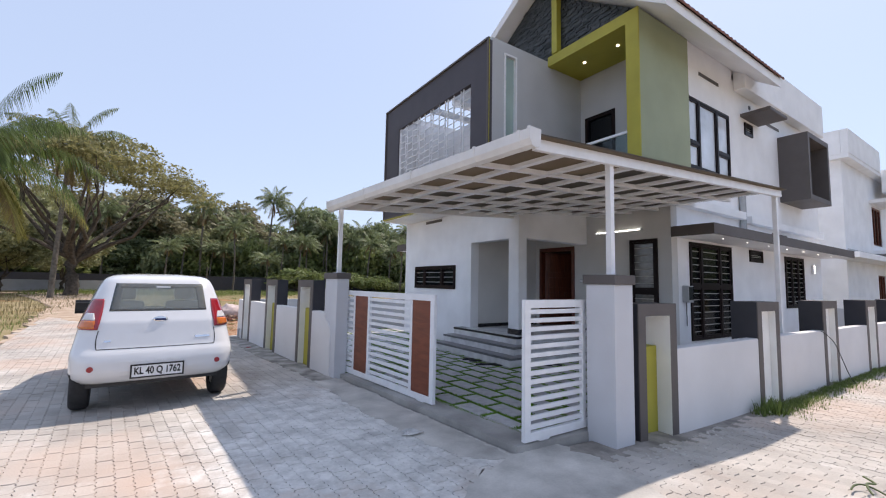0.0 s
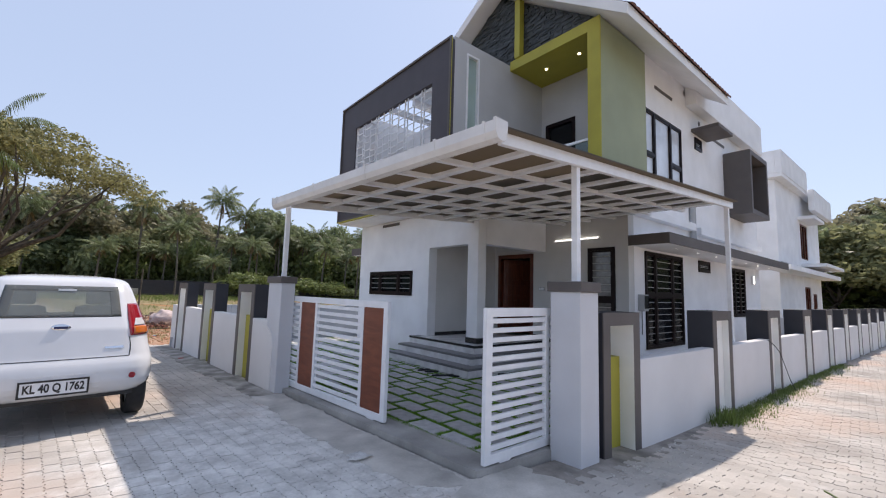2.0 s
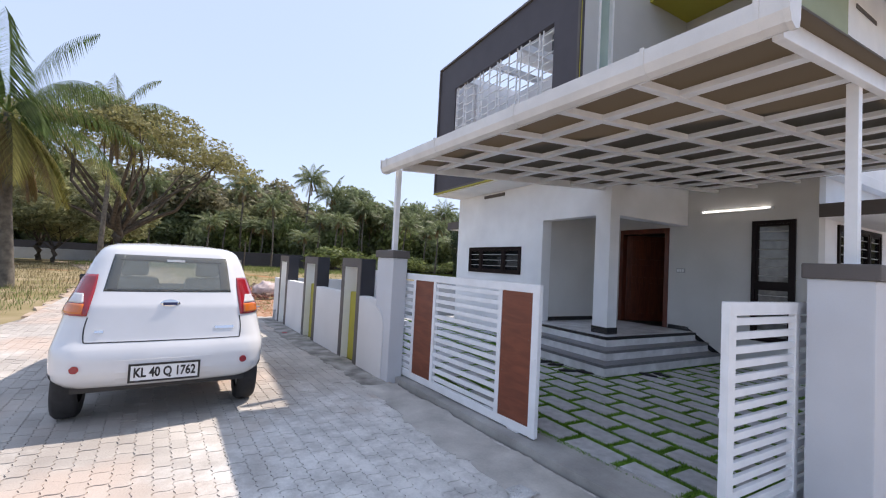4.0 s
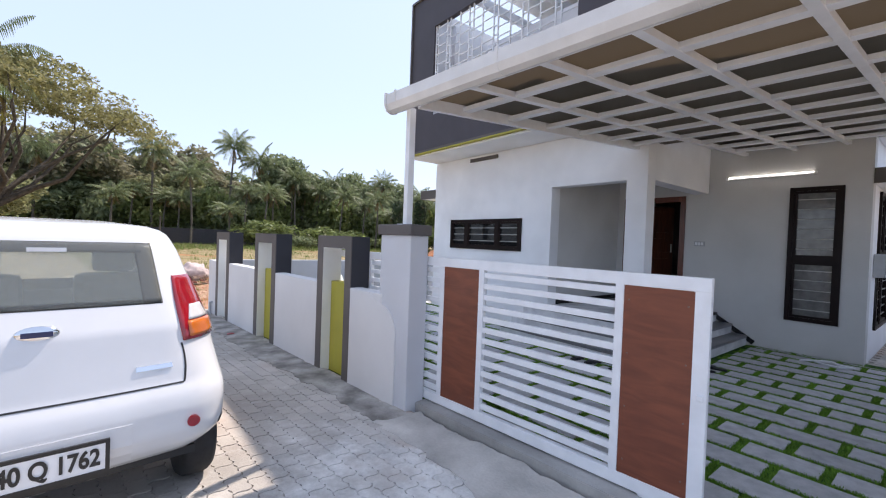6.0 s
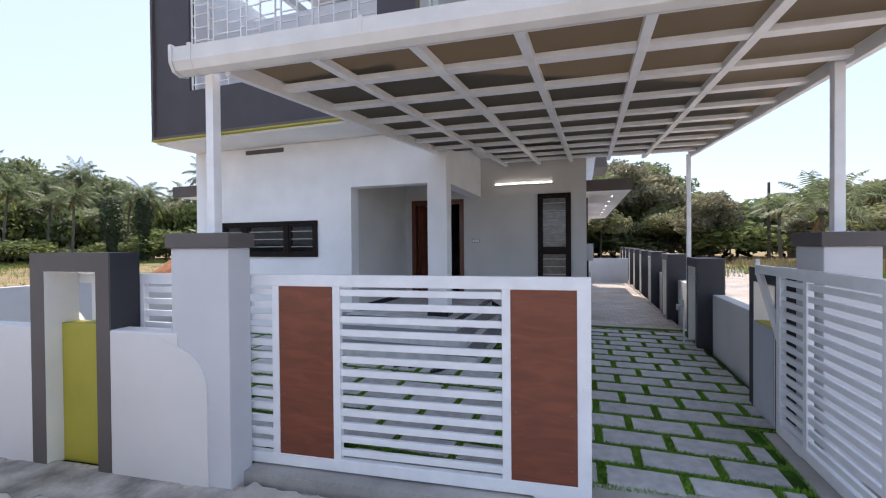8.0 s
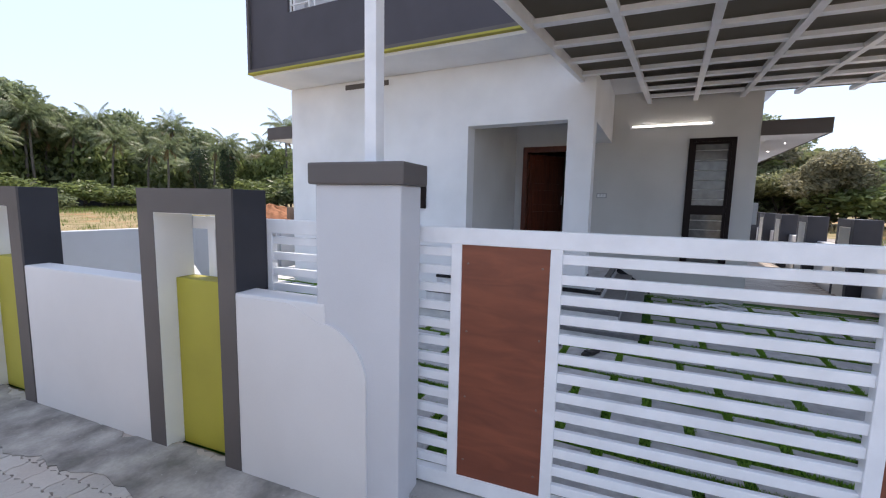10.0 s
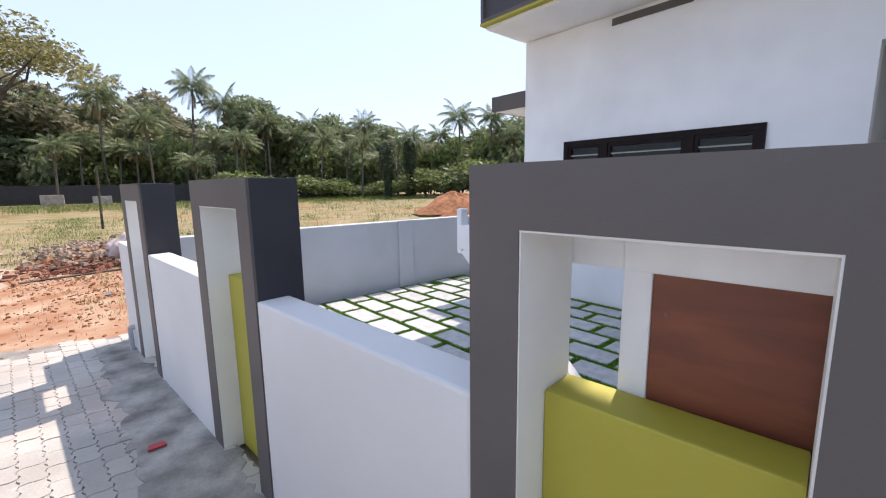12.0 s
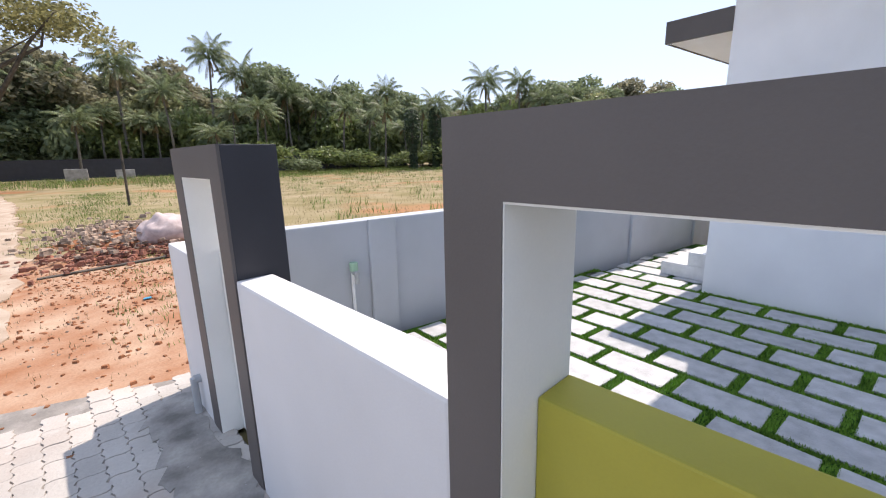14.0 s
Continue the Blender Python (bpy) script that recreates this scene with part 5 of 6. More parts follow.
for x, y, s in ((-17, 50, 0.85), (-13.5, 54, 1.0), (-11, 48, 0.75), (-21, 46, 0.9), (-8.6, 57, 0.85), (-15, 43, 0.6)):
    copy_thing(woods[2], pose(x, y, -0.05, 0, 0, 37 * x) @ Matrix.Diagonal((s, s, s, 1)))
bushes = [broad(at_az(47, 52), 2.6, 1.9, 41, 1500, 0.22, LEAF3, "fresh green bush at the field's edge", 0.8, 0.08, 0.2, 9, "bush", 3),
          broad(at_az(40, 54), 2.0, 2.0, 42, 1500, 0.24, LEAF, "green bush at the field's edge", 0.7, 0.08, 0.15, 9, "bush", 3)]
for k in range(84):
    az, dist = -30 + 94 * (k + rt.random()) / 84, rt.uniform(64, 74)
    s = rt.uniform(0.9, 1.5)
    copy_thing(bushes[k % 2], at_az(az, dist) @ pose(0, 0, 0, 0, 0, rt.uniform(0, 360)) @ Matrix.Diagonal((s * 1.2, s * 1.2, s * rt.uniform(1.2, 2.4), 1)))
for k in range(44):
    az, dist = (-24 + 86 * k / 30 + rt.uniform(-1, 1), rt.uniform(50, 60)) if k < 30 else (84 + 44 * (k - 30) / 14, rt.uniform(42, 54))
    dist = rt.uniform(68, 72) if az < 14 else dist
    s = rt.uniform(0.6, 1.25) * (1.25 if 38 < az < 60 else 0.9)
    copy_thing(bushes[k % 2], at_az(az, dist) @ pose(0, 0, 0, 0, 0, rt.uniform(0, 360)) @ Matrix.Diagonal((s * 1.4, s * 1.4, s, 1)))

for k in range(30):
    az, s = 78 + 56 * (k + rt.random()) / 30, rt.uniform(1.5, 2.3)
    copy_thing(bushes[k % 2], at_az(az, rt.uniform(50, 60)) @ pose(0, 0, 0, 0, 0, rt.uniform(0, 360)) @ Matrix.Diagonal((s * 1.3, s * 1.3, s, 1)))


def vine_column(m, height, width, seed, label):
    """A dead palm trunk wrapped thick in creepers, wider towards its head."""
    r = random.Random(seed)
    t = thing("creeper_column", m, label, "tree", "creeper columns")
    bm = bmesh.new()
    limb(bm, [(0, 0, height * k / 5) for k in range(6)], 0.2, 0.15)
    part("trunk", bm, BARK, t)
    V, F = [], []
    for k in range(3200):
        s = r.random()
        rad = width * (0.45 + 0.55 * min(1, max(0, (s - 0.35) / 0.3))) * math.sqrt(max(0.02, 1 - max(0, (s - 0.85) / 0.15) ** 2)) * r.uniform(0.7, 1.12)
        a = r.uniform(0, math.tau)
        p = Vector((rad * math.cos(a), rad * math.sin(a), s * height))
        q = Vector((r.gauss(0, 1), r.gauss(0, 1), -1.2)).normalized() * 0.16
        w = Vector((-math.sin(a), math.cos(a), 0)) * 0.08
        n = len(V)
        V += [tuple(p - w), tuple(p + w), tuple(p + q + w * 0.4), tuple(p + q - w * 0.4)]
        F.append((n, n + 1, n + 2, n + 3))
    from_lists("creeper", V, F, VINE, t)


vine_column(at_az(33.7, 50), 6.4, 0.95, 51, "dead palm trunk wrapped in dark creepers")
vine_column(at_az(36.6, 52), 6.8, 0.85, 52, "dead palm trunk wrapped in dark creepers")
copy_thing(palms[2], at_az(36.6, 52) @ Matrix.Diagonal((0.7, 0.7, 0.66, 1)))
young = palm(at_az(50.1, 44), 1.6, 61, 14, 16, 2.2, "young yellow green coconut palm", 0.1, 0.7, 0, 0.12)
palm(at_az(117.5, 34, -0.1), 3.6, 63, 16, 18, 2.9, "young coconut palm beyond the lane", 0.1, 0.9, 2, 0.15)


# ---- field: walls, heaps, pole, tufts ----
tagged(part("wall_field", box(-70, 40, 66.0, 66.25, -0.1, 1.9, 0.01), CHAR), "long dark wall at the field's far edge", "boundary wall", kind="structure")
tagged(part("wall_field_1", box(-20, -5.5, 60, 60.2, -0.1, 1.1, 0.01), BLUEGREY), "low grey plastered wall across the field", "boundary wall", kind="structure")
BROWNW = mat("weathered brown plaster", (0.21, 0.17, 0.14), 0.9, vary=0.2, scale=1.4, fine=60, bump=0.5)
tagged(part("wall_field_2", box(15.6, 26, 20.6, 20.8, -0.1, 1.0, 0.01), BROWNW), "unfinished brown plastered wall in the field", "boundary wall", kind="structure")
EARTH = mat("red laterite earth", (0.33, 0.15, 0.08), 0.95, vary=0.2, scale=4, fine=40, bump=1.0, spec=0.1)
DIRT = mat("orange dirt", (0.36, 0.25, 0.175), 0.95, vary=0.3, scale=1.9, fine=45, bump=1.0, tint=(0.30, 0.13, 0.065), spec=0.1)
SAND = mat("grey sandy dust", (0.26, 0.235, 0.205), 0.95, vary=0.2, scale=3, fine=60, bump=0.7, spec=0.1)
PALECON = mat("pale cement slab", (0.54, 0.51, 0.47), 0.9, vary=0.16, scale=2.2, fine=50, bump=0.9, spec=0.2)
RUBBLE = mat("pale broken masonry", (0.37, 0.27, 0.20), 0.9, vary=0.25, scale=9, fine=60, bump=0.5, per=0.4)
REDR = mat("red broken brick", (0.24, 0.095, 0.06), 0.9, vary=0.25, scale=9, fine=60, bump=0.5, per=0.4)
STRAW = leafy("dry straw grass", (0.25, 0.205, 0.105), 0.3, 0.35)
WEED = leafy("fresh weed green", (0.165, 0.225, 0.06), 0.35, 0.35)


def heap(x, y, rx, ry, h, material, label, seed, name="earth_mound"):
    bm = bmesh.new()
    n, m2 = 40, 14
    noise_at = lambda a, k: 1 + 0.28 * noise.noise((math.cos(a) * 2 + seed, math.sin(a) * 2, k * 3))
    ringv = [[bm.verts.new((x + rx * k / m2 * math.cos(a) * noise_at(a, 0), y + ry * k / m2 * math.sin(a) * noise_at(a, 0),
              -0.07 + h * (1 - (k / m2) ** 1.3) * noise_at(a, k / m2) + 0.05 * noise.noise((k * 1.3, a * 5, seed)))) for a in [i * math.tau / n for i in range(n)]] for k in range(1, m2 + 1)]
    topv = bm.verts.new((x, y, h))
    for i in range(n):
        bm.faces.new((topv, ringv[0][i], ringv[0][(i + 1) % n]))
    for a, b in zip(ringv, ringv[1:]):
        for i in range(n):
            bm.faces.new((a[i], b[i], b[(i + 1) % n], a[(i + 1) % n]))
    return tagged(part(name, bm, material, smooth=True), label, "heap")


heap(14.2, 19.6, 1.8, 1.4, 0.62, EARTH, "heap of red laterite earth in the field", 3)
heap(17.5, 24.0, 2.6, 2.0, 1.1, EARTH, "heap of red laterite earth in the field", 5)
heap(31, -10.5, 5, 4, 0.75, FIELD, "overgrown mound of dry earth beyond the lane", 7)


def shards(name, rng, count, place, size, material, label, category, parent=None):
    """Many small broken pieces, each an uneven block."""
    V, F = [], []
    for k in range(count):
        x, y, z = place(rng)
        s = size * rng.uniform(0.4, 1.5)
        a = rng.uniform(0, math.tau)
        ca, sa = math.cos(a), math.sin(a)
        n = len(V)
        for zz, sh in ((0, 1), (rng.uniform(0.3, 0.7), rng.uniform(0.55, 0.9))):
            for dx, dy in ((-1, -0.7), (1, -0.6), (0.9, 0.7), (-0.8, 0.6)):
                px, py = dx * s * sh * rng.uniform(0.8, 1.1), dy * s * sh * rng.uniform(0.8, 1.1)
                V.append((x + px * ca - py * sa, y + px * sa + py * ca, z + zz * s * 1.5))
        F += [(n, n + 1, n + 5, n + 4), (n + 1, n + 2, n + 6, n + 5), (n + 2, n + 3, n + 7, n + 6), (n + 3, n, n + 4, n + 7), (n + 4, n + 5, n + 6, n + 7)]
    return tagged(from_lists(name, V, F, material, parent), label, category, kind="stuff")


heap(2.2, 19.2, 1.5, 1.2, 0.22, EARTH, "low heap of red earth and rubble", 11)
rr = random.Random(8)
shards("rubble", rr, 900, lambda r: (r.gauss(2.3, 0.75), r.gauss(19.2, 0.9), 0.02 + abs(r.gauss(0, 0.09))), 0.05, RUBBLE, "scattered pale broken masonry in the field", "rubble")
shards("rubble", rr, 420, lambda r: (r.gauss(1.7, 0.6), r.gauss(17.2, 0.45), -0.05 + abs(r.gauss(0, 0.05))), 0.045, REDR, "scattered red broken bricks beside the track", "rubble")
shards("earth_clods", rr, 900, lambda r: (r.gauss(1.6, 0.5), r.gauss(15.5, 1.6), -0.02), 0.016, EARTH, "clods of red earth on the dirt", "clods")
shards("gravel", rr, 600, lambda r: (r.uniform(0.2, 2.6), r.uniform(11.7, 19), -0.024), 0.011, RUBBLE, "loose stones on the dirt", "gravel")
shards("gravel", rr, 900, lambda r: tuple((FRONT @ Vector((-abs(r.gauss(0, 0.14)) - 0.02, r.uniform(-0.1, 5.8), 0.0)))), 0.004, CONC, "grey mortar crumbs along the wall's foot", "gravel")
shards("gravel", rr, 260, lambda r: (r.gauss(4.2, 0.9), 1.85 - abs(r.gauss(0, 0.25)), lane(4.2) + 0.002), 0.009, PALECON, "pale mortar crumbs along the wall's foot", "gravel")
for i, (x, y, w, h) in enumerate(((-1.0, 58, 1.6, 1.0), (2.6, 60, 1.5, 0.8))):
    tagged(part("concrete_block", box(x, x + w, y, y + 0.8, -0.06, h, 0.03), CONC), "pale concrete block lying in the field", "concrete block", "concrete blocks")
pole = tagged(part("wooden_pole", rod((2.3, 27.5, -0.06), (2.35, 27.5, 2.2), 0.045, 10, 0.035), BARK), "thin dark wooden pole in the field", "pole")
tagged(part("utility_pole", rod((38, -9.5, -0.1), (38, -9.5, 6.0), 0.12, 12, 0.09), BARK), "dark utility pole beyond the lane", "pole")
shed = thing("shed", pose(38, -17.5, -0.1, 0, 0, 20), "small weathered grey shed behind an old wall", "shed")
part("wall", wall_with_holes("x", 0, 4, 0, 5, 0, 2.2, []), BROWNW, shed)
part("roof", prism([(-0.3, 2.15), (4.3, 2.6), (4.3, 2.7), (-0.3, 2.25)], "y", -0.3, 5.3), CONC, shed)
tagged(part("wall_field_3", box(34, 34.3, -32, -11.5, -0.15, 1.6, 0.01), BROWNW), "old weathered dark compound wall beyond the lane", "boundary wall", kind="structure")
# a bag and a plank at the rubble
sackm = mat("pale pink sack", (0.52, 0.42, 0.40), 0.8, vary=0.12, scale=8, fine=80, bump=0.5)
bm = bmesh.new()
bmesh.ops.create_icosphere(bm, subdivisions=4, radius=1)
for v in bm.verts:
    v.co = (2.55 + v.co.x * 0.45 * (1 + 0.3 * noise.noise(v.co * 2)), 17.9 + v.co.y * 0.4, 0.18 + v.co.z * 0.3 * (1 + 0.5 * noise.noise(v.co * 2.6)))
tagged(part("sack", bm, sackm, smooth=True), "crumpled pale pink sack lying at the rubble", "sack")
tagged(part("plank", bar((0.9, 16.2, -0.02), (2.7, 16.5, 0.0), 0.1, 0.03), BARK), "weathered wooden plank lying on the dirt", "plank")


def tufts(name, rng, count, place, height, material, label, blades=7, spread=0.06):
    V, F = [], []
    for k in range(count):
        x, y, z = place(rng)
        for b in range(blades):
            a, h = rng.uniform(0, math.tau), height * rng.uniform(0.4, 1.2)
            bx, by = x + rng.gauss(0, spread), y + rng.gauss(0, spread)
            lean = h * rng.uniform(0.1, 0.7)
            w = h * 0.045 + 0.002
            n = len(V)
            V += [(bx - w * math.sin(a), by + w * math.cos(a), z), (bx + w * math.sin(a), by - w * math.cos(a), z), (bx + lean * math.cos(a), by + lean * math.sin(a), z + h)]
            F.append((n, n + 1, n + 2))
    return tagged(from_lists(name, V, F, material, None), label, "grass", kind="stuff")


tufts("dry_grass", rr, 4200, lambda r: (r.uniform(2.6, 26), 13 + 34 * r.random() ** 1.4, -0.07), 0.085, STRAW, "dry straw coloured grass on the field", 6, 0.16)
tufts("dry_grass", rr, 2600, lambda r: (-3.4 - 16 * r.random(), 9 + 36 * r.random(), -0.07), 0.25, STRAW, "dry grass beside the track", 6, 0.16)
tufts("green_grass", rr, 900, lambda r: (r.gauss(1.3, 0.8), r.uniform(18.2, 36), -0.05), 0.10, WEED, "green grass along the track", 7, 0.14)
tufts("green_grass", rr, 160, lambda r: (r.gauss(2.2, 0.3), r.uniform(12.6, 18), -0.03), 0.07, WEED, "sparse green grass on the dirt", 7, 0.05)
tufts("dry_grass", rr, 260, lambda r: (r.uniform(0.6, 2.5), r.uniform(12.3, 18), -0.03), 0.045, STRAW, "sparse dry grass on the dirt", 6, 0.06)
tufts("weeds", rr, 420, lambda r: (3 + 24 * r.random(), 16 + 34 * r.random(), -0.06), 0.26, WEED, "low green weeds scattered over the field", 12, 0.22)
tufts("green_grass", rr, 700, lambda r: (r.uniform(-8, -3.2), r.gauss(16, 4), -0.07), 0.15, WEED, "green grass beside the track", 7, 0.14)
tufts("green_grass", rr, 2600, lambda r: (r.uniform(-10, 34), r.uniform(44, 60), -0.07), 0.35, WEED, "green grass before the far woods", 6, 0.3)
tufts("weeds", rr, 1300, lambda r: (7.0 + 8.5 * r.random() ** 1.3, 1.885 - abs(r.gauss(0, 0.10)) * (0.3 + 1.4 * r.random()), lane(9) + 0.005), 0.05, WEED, "green weeds along the foot of the lane wall", 7, 0.05)
tufts("weeds", rr, 45, lambda r: (r.gauss(6.95, 0.12), 1.93 - abs(r.gauss(0, 0.08)), lane(7)), 0.17, WEED, "taller green weeds at the lane wall", 7, 0.05)
tufts("dry_grass", rr, 1600, lambda r: (r.uniform(8, 30), -4.4 - 9 * r.random(), lane(9) - 0.05), 0.2, STRAW, "dry grass beyond the lane", 6, 0.16)
tufts("green_grass", rr, 900, lambda r: (r.uniform(8, 32), -4.4 - 9 * r.random(), lane(9) - 0.05), 0.2, WEED, "green grass beyond the lane", 7, 0.14)

tufts("dry_grass", rr, 900, lambda r: (r.gauss(29, 2.6), r.gauss(-9.5, 2.2), 0.15), 0.4, STRAW, "tall dry grass on the overgrown mound", 8, 0.3)
tufts("weeds", rr, 420, lambda r: (r.gauss(25, 2.5), r.gauss(-7.0, 1.5), -0.1), 0.4, WEED, "green weeds before the overgrown mound", 10, 0.25)

# orange dirt where the paving ends
def ragged(points, z, step, amount, seed, thick=0.012):
    """A thin sheet with a ragged edge."""
    out = []
    for p, q in zip(points, points[1:] + points[:1]):
        n = max(1, int(math.dist(p, q) / step))
        for k in range(n):
            x, y = p[0] + (q[0] - p[0]) * k / n, p[1] + (q[1] - p[1]) * k / n
            f = lambda k: amount * (0.6 * noise.noise((x * 3.1, y * 3.1, seed + k)) + 0.55 * noise.noise((x * 13, y * 13, seed + k)))
            out.append((x + f(0), y + f(9)))
    return prism(out, "z", z - thick, z)


tagged(part("dirt", ragged([(0.75, 12.1), (2.35, 11.85), (3.4, 12.4), (3.2, 17.5), (0.6, 18.0)], -0.02, 0.15, 0.18, 2, 0.06), DIRT), "bare orange dirt beyond the paving", "dirt", kind="structure")
TRACK = mat("pale trodden track earth", (0.42, 0.34, 0.27), 0.95, vary=0.2, scale=1.6, fine=40, bump=0.9, tint=(0.34, 0.25, 0.18), spec=0.1)
tagged(part("track", ragged([(0.9, 12.3), (0.75, 16.0), (0.1, 22.0), (-1.2, 32), (-3.5, 44), (-8, 52), (-12, 52), (-7.5, 40), (-4.4, 28), (-2.9, 16), (-2.6, 12.6)], -0.004, 0.3, 0.35, 3, 0.06), TRACK), "pale trodden earth track across the field", "track", kind="structure")

# ---- street: cement smears over the pavers ----
CEMENT = mat("grey cement smear", (0.37, 0.345, 0.315), 0.9, vary=0.24, scale=4.5, fine=55, bump=0.9, spec=0.2)
f2 = lambda x, y: tuple((FRONT @ Vector((x, y, 0)))[:2])
tagged(part("cement_strip", ragged([f2(0.02, -0.1), f2(0.02, 5.9), f2(-0.26, 5.9), f2(-0.40, 3.2), f2(-0.30, 1.2), f2(-0.28, 0.0)], 0.0044, 0.05, 0.13, 4), CEMENT), "ragged grey cement strip along the wall's foot", "cement strip", kind="structure")
tagged(part("cement_apron", ragged([(2.98, 2.35), (2.70, 5.85), (2.30, 5.9), (2.35, 4.2), (2.55, 2.6)], 0.0048, 0.05, 0.10, 6), PALECON), "ragged grey cement apron before the gate", "cement apron", kind="structure")
tagged(part("corner_slab", ragged([(3.0, 2.42), (3.5, 2.40), (3.6, 1.8), (3.4, 1.2), (3.0, 0.75), (2.2, 0.6), (1.7, 1.2), (2.1, 1.9), (2.5, 2.3)], 0.0040, 0.05, 0.16, 8), PALECON), "cracked pale cement slab at the corner", "cement slab", kind="structure")

# ---- small things ----
def loop_of(points, r, material, name, label, category, closed=False):
    cu = bpy.data.curves.new(name, "CURVE")
    cu.dimensions, cu.bevel_depth, cu.bevel_resolution = "3D", r, 2
    sp = cu.splines.new("NURBS")
    sp.points.add(len(points) - 1)
    for p, q in zip(sp.points, points):
        p.co = (*q, 1)
    sp.use_endpoint_u, sp.order_u = True, 3
    tmp = new(name, cu)
    me = bpy.data.meshes.new_from_object(tmp.evaluated_get(bpy.context.evaluated_depsgraph_get()))
    bpy.data.objects.remove(tmp)
    me.materials.clear()
    me.materials.append(material)
    return tagged(new(name, me), label, category)


loop_of([(9.35, 1.93, 0.82), (9.4, 1.80, 0.72), (9.75, 1.79, 0.40), (10.1, 1.78, 0.05), (10.2, 1.74, -0.08)], 0.006, BLACKP, "cable", "black cable drooping over the lane wall", "cable")
STRING = mat("pale grey twine", (0.52, 0.51, 0.50), 0.9, vary=0.2, bump=0.3)
for k in range(5):
    loop_of([(2.48 + 0.13 * math.sin(i * 1.9 + k) * (1 - i * 0.05), 3.28 + 0.08 * math.cos(i * 1.3 + k * 2), 0.02 + 0.012 * (i % 2)) for i in range(9)], 0.006, STRING, "twine", "tangled pale grey twine lying on the paving", "twine")
loop_of([(4.9, 0.55, -0.045), (4.98, 0.62, 0.0), (5.08, 0.56, -0.02), (5.16, 0.60, -0.03), (5.3, 0.68, -0.055)], 0.008, LEAF, "twig", "dull green fallen twig on the paving", "twig")
loop_of([(5.0, 0.5, -0.05), (5.05, 0.6, -0.03), (5.0, 0.68, -0.04), (4.86, 0.66, -0.04)], 0.007, LEAF, "twig", "dull green fallen twig on the paving", "twig")
HOSE = loop_of([(7.95, 4.2, 0.07), (7.7, 4.0, 0.075), (7.9, 3.75, 0.075), (7.75, 3.9, 0.1), (8.1, 4.05, 0.08), (7.8, 4.3, 0.07)], 0.014, METALW, "hose", "coiled white hose on the yard floor", "hose")
SOLE = mat("dark footwear", (0.03, 0.028, 0.03), 0.7, vary=0.15, bump=0.2)
for x, y, rz in ((5.22, 5.75, 70), (5.20, 5.95, 85), (5.30, 5.28, 20), (5.12, 5.42, 60), (6.1, 4.86, 10), (6.3, 4.80, 0)):
    ol = [(0.045 * math.cos(a) * (1.0 if math.sin(a) > 0 else 0.8), 0.13 * math.sin(a)) for a in [k * math.tau / 18 for k in range(18)]]
    sl2 = thing("slipper", pose(x, y, YARD + 0.002, 0, 0, rz), "dark slipper lying before the porch steps", "slipper", "slippers")
    part("sole", prism(ol, "z", 0, 0.022, 0.004), SOLE, sl2)
    part("strap", bar((-0.04, 0.03, 0.025), (0.04, 0.03, 0.025), 0.05, 0.018, 0.006), SOLE, sl2)
def wall_tap(m, label):
    t = thing("tap", m, label, "tap", "garden taps")
    part("pipe", rod((0, -0.02, -0.45), (0, -0.02, 0.12), 0.012), METALW, t)
    part("spout", rod((0, -0.02, 0.10), (0, -0.11, 0.09), 0.02), GREYP, t)
    part("nozzle", rod((0, -0.10, 0.10), (0, -0.10, 0.02), 0.018), GREYP, t)
    part("handle", rod((0, -0.05, 0.11), (0, -0.05, 0.17), 0.032, 12), LEAFP, t)
LEAFP = mat("pale green plastic", (0.35, 0.55, 0.40), 0.4, vary=0.05, bump=0)
wall_tap(BOUND @ pose(1.15, -0.002, 0.50), "white pipe tap with a pale green handle on the boundary wall")
wall_tap(pose(7.4, 2.42, 0.52, 0, 0, 180), "grey pipe tap behind the lane wall post")
tp = thing("pipe_stub", FRONT @ pose(-0.03, 5.60, 0), "grey pipe stub at the wall's end", "pipe")
part("upright", rod((0, 0, -0.03), (0, 0, 0.22), 0.02), GREYP, tp)
part("elbow", rod((0, 0, 0.21), (0.05, 0, 0.21), 0.024), GREYP, tp)
for k, (a, b) in enumerate(((0.55, 0.16), (0.28, 0.32))):
    hpart("side_step", box(6.55, 7.6, HL + 0.004, HL + 0.004 + a, YARD + 0.145 * k, YARD + 0.145 * (k + 1), 0.006), MARBLE, "grey veined marble side step")
REDP = mat("red plastic", (0.45, 0.03, 0.04), 0.4, vary=0.1, bump=0.2)
BLUEP = mat("blue plastic", (0.05, 0.35, 0.55), 0.4, vary=0.1, bump=0.2)
for x, y, m3, lb in ((1.93, 9.55, REDP, "crushed red plastic scrap on the cement"), (1.9, 14.2, BLUEP, "blue plastic scrap on the dirt")):
    tagged(part("plastic_scrap", ragged([(x, y), (x + 0.09, y + 0.01), (x + 0.08, y + 0.06), (x + 0.01, y + 0.05)], 0.02 if y < 12 else 0.0, 0.02, 0.02, 5, 0.008), m3), lb, "scrap")

# ---- yard slabs with turf between ----
FRONT_IN = FRONT.inverted()


def inside(x, y):
    lo = FRONT_IN @ Vector((x, y, 0))
    if lo.x < 0.25 or (y < 6.0 and x < 3.07 + (5.4 - y) * 0.098) or (y < 2.56 and x < 4.45) or y > BOUND_Y(x) - 0.05 or y < 2.26:
        return False
    if x > 8.28 or (y > 5.0 and x > 5.42 and y < 7.55) or (y > 7.4 and x > FX - 0.03 and y < HL + 0.01) or x > 8.1 and y > 10:
        return False
    return True


BOUND_Y = lambda x: 11.74 - math.tan(radians(3.4)) * (x - 1.98)
HX, HY = 0.116, 0.213
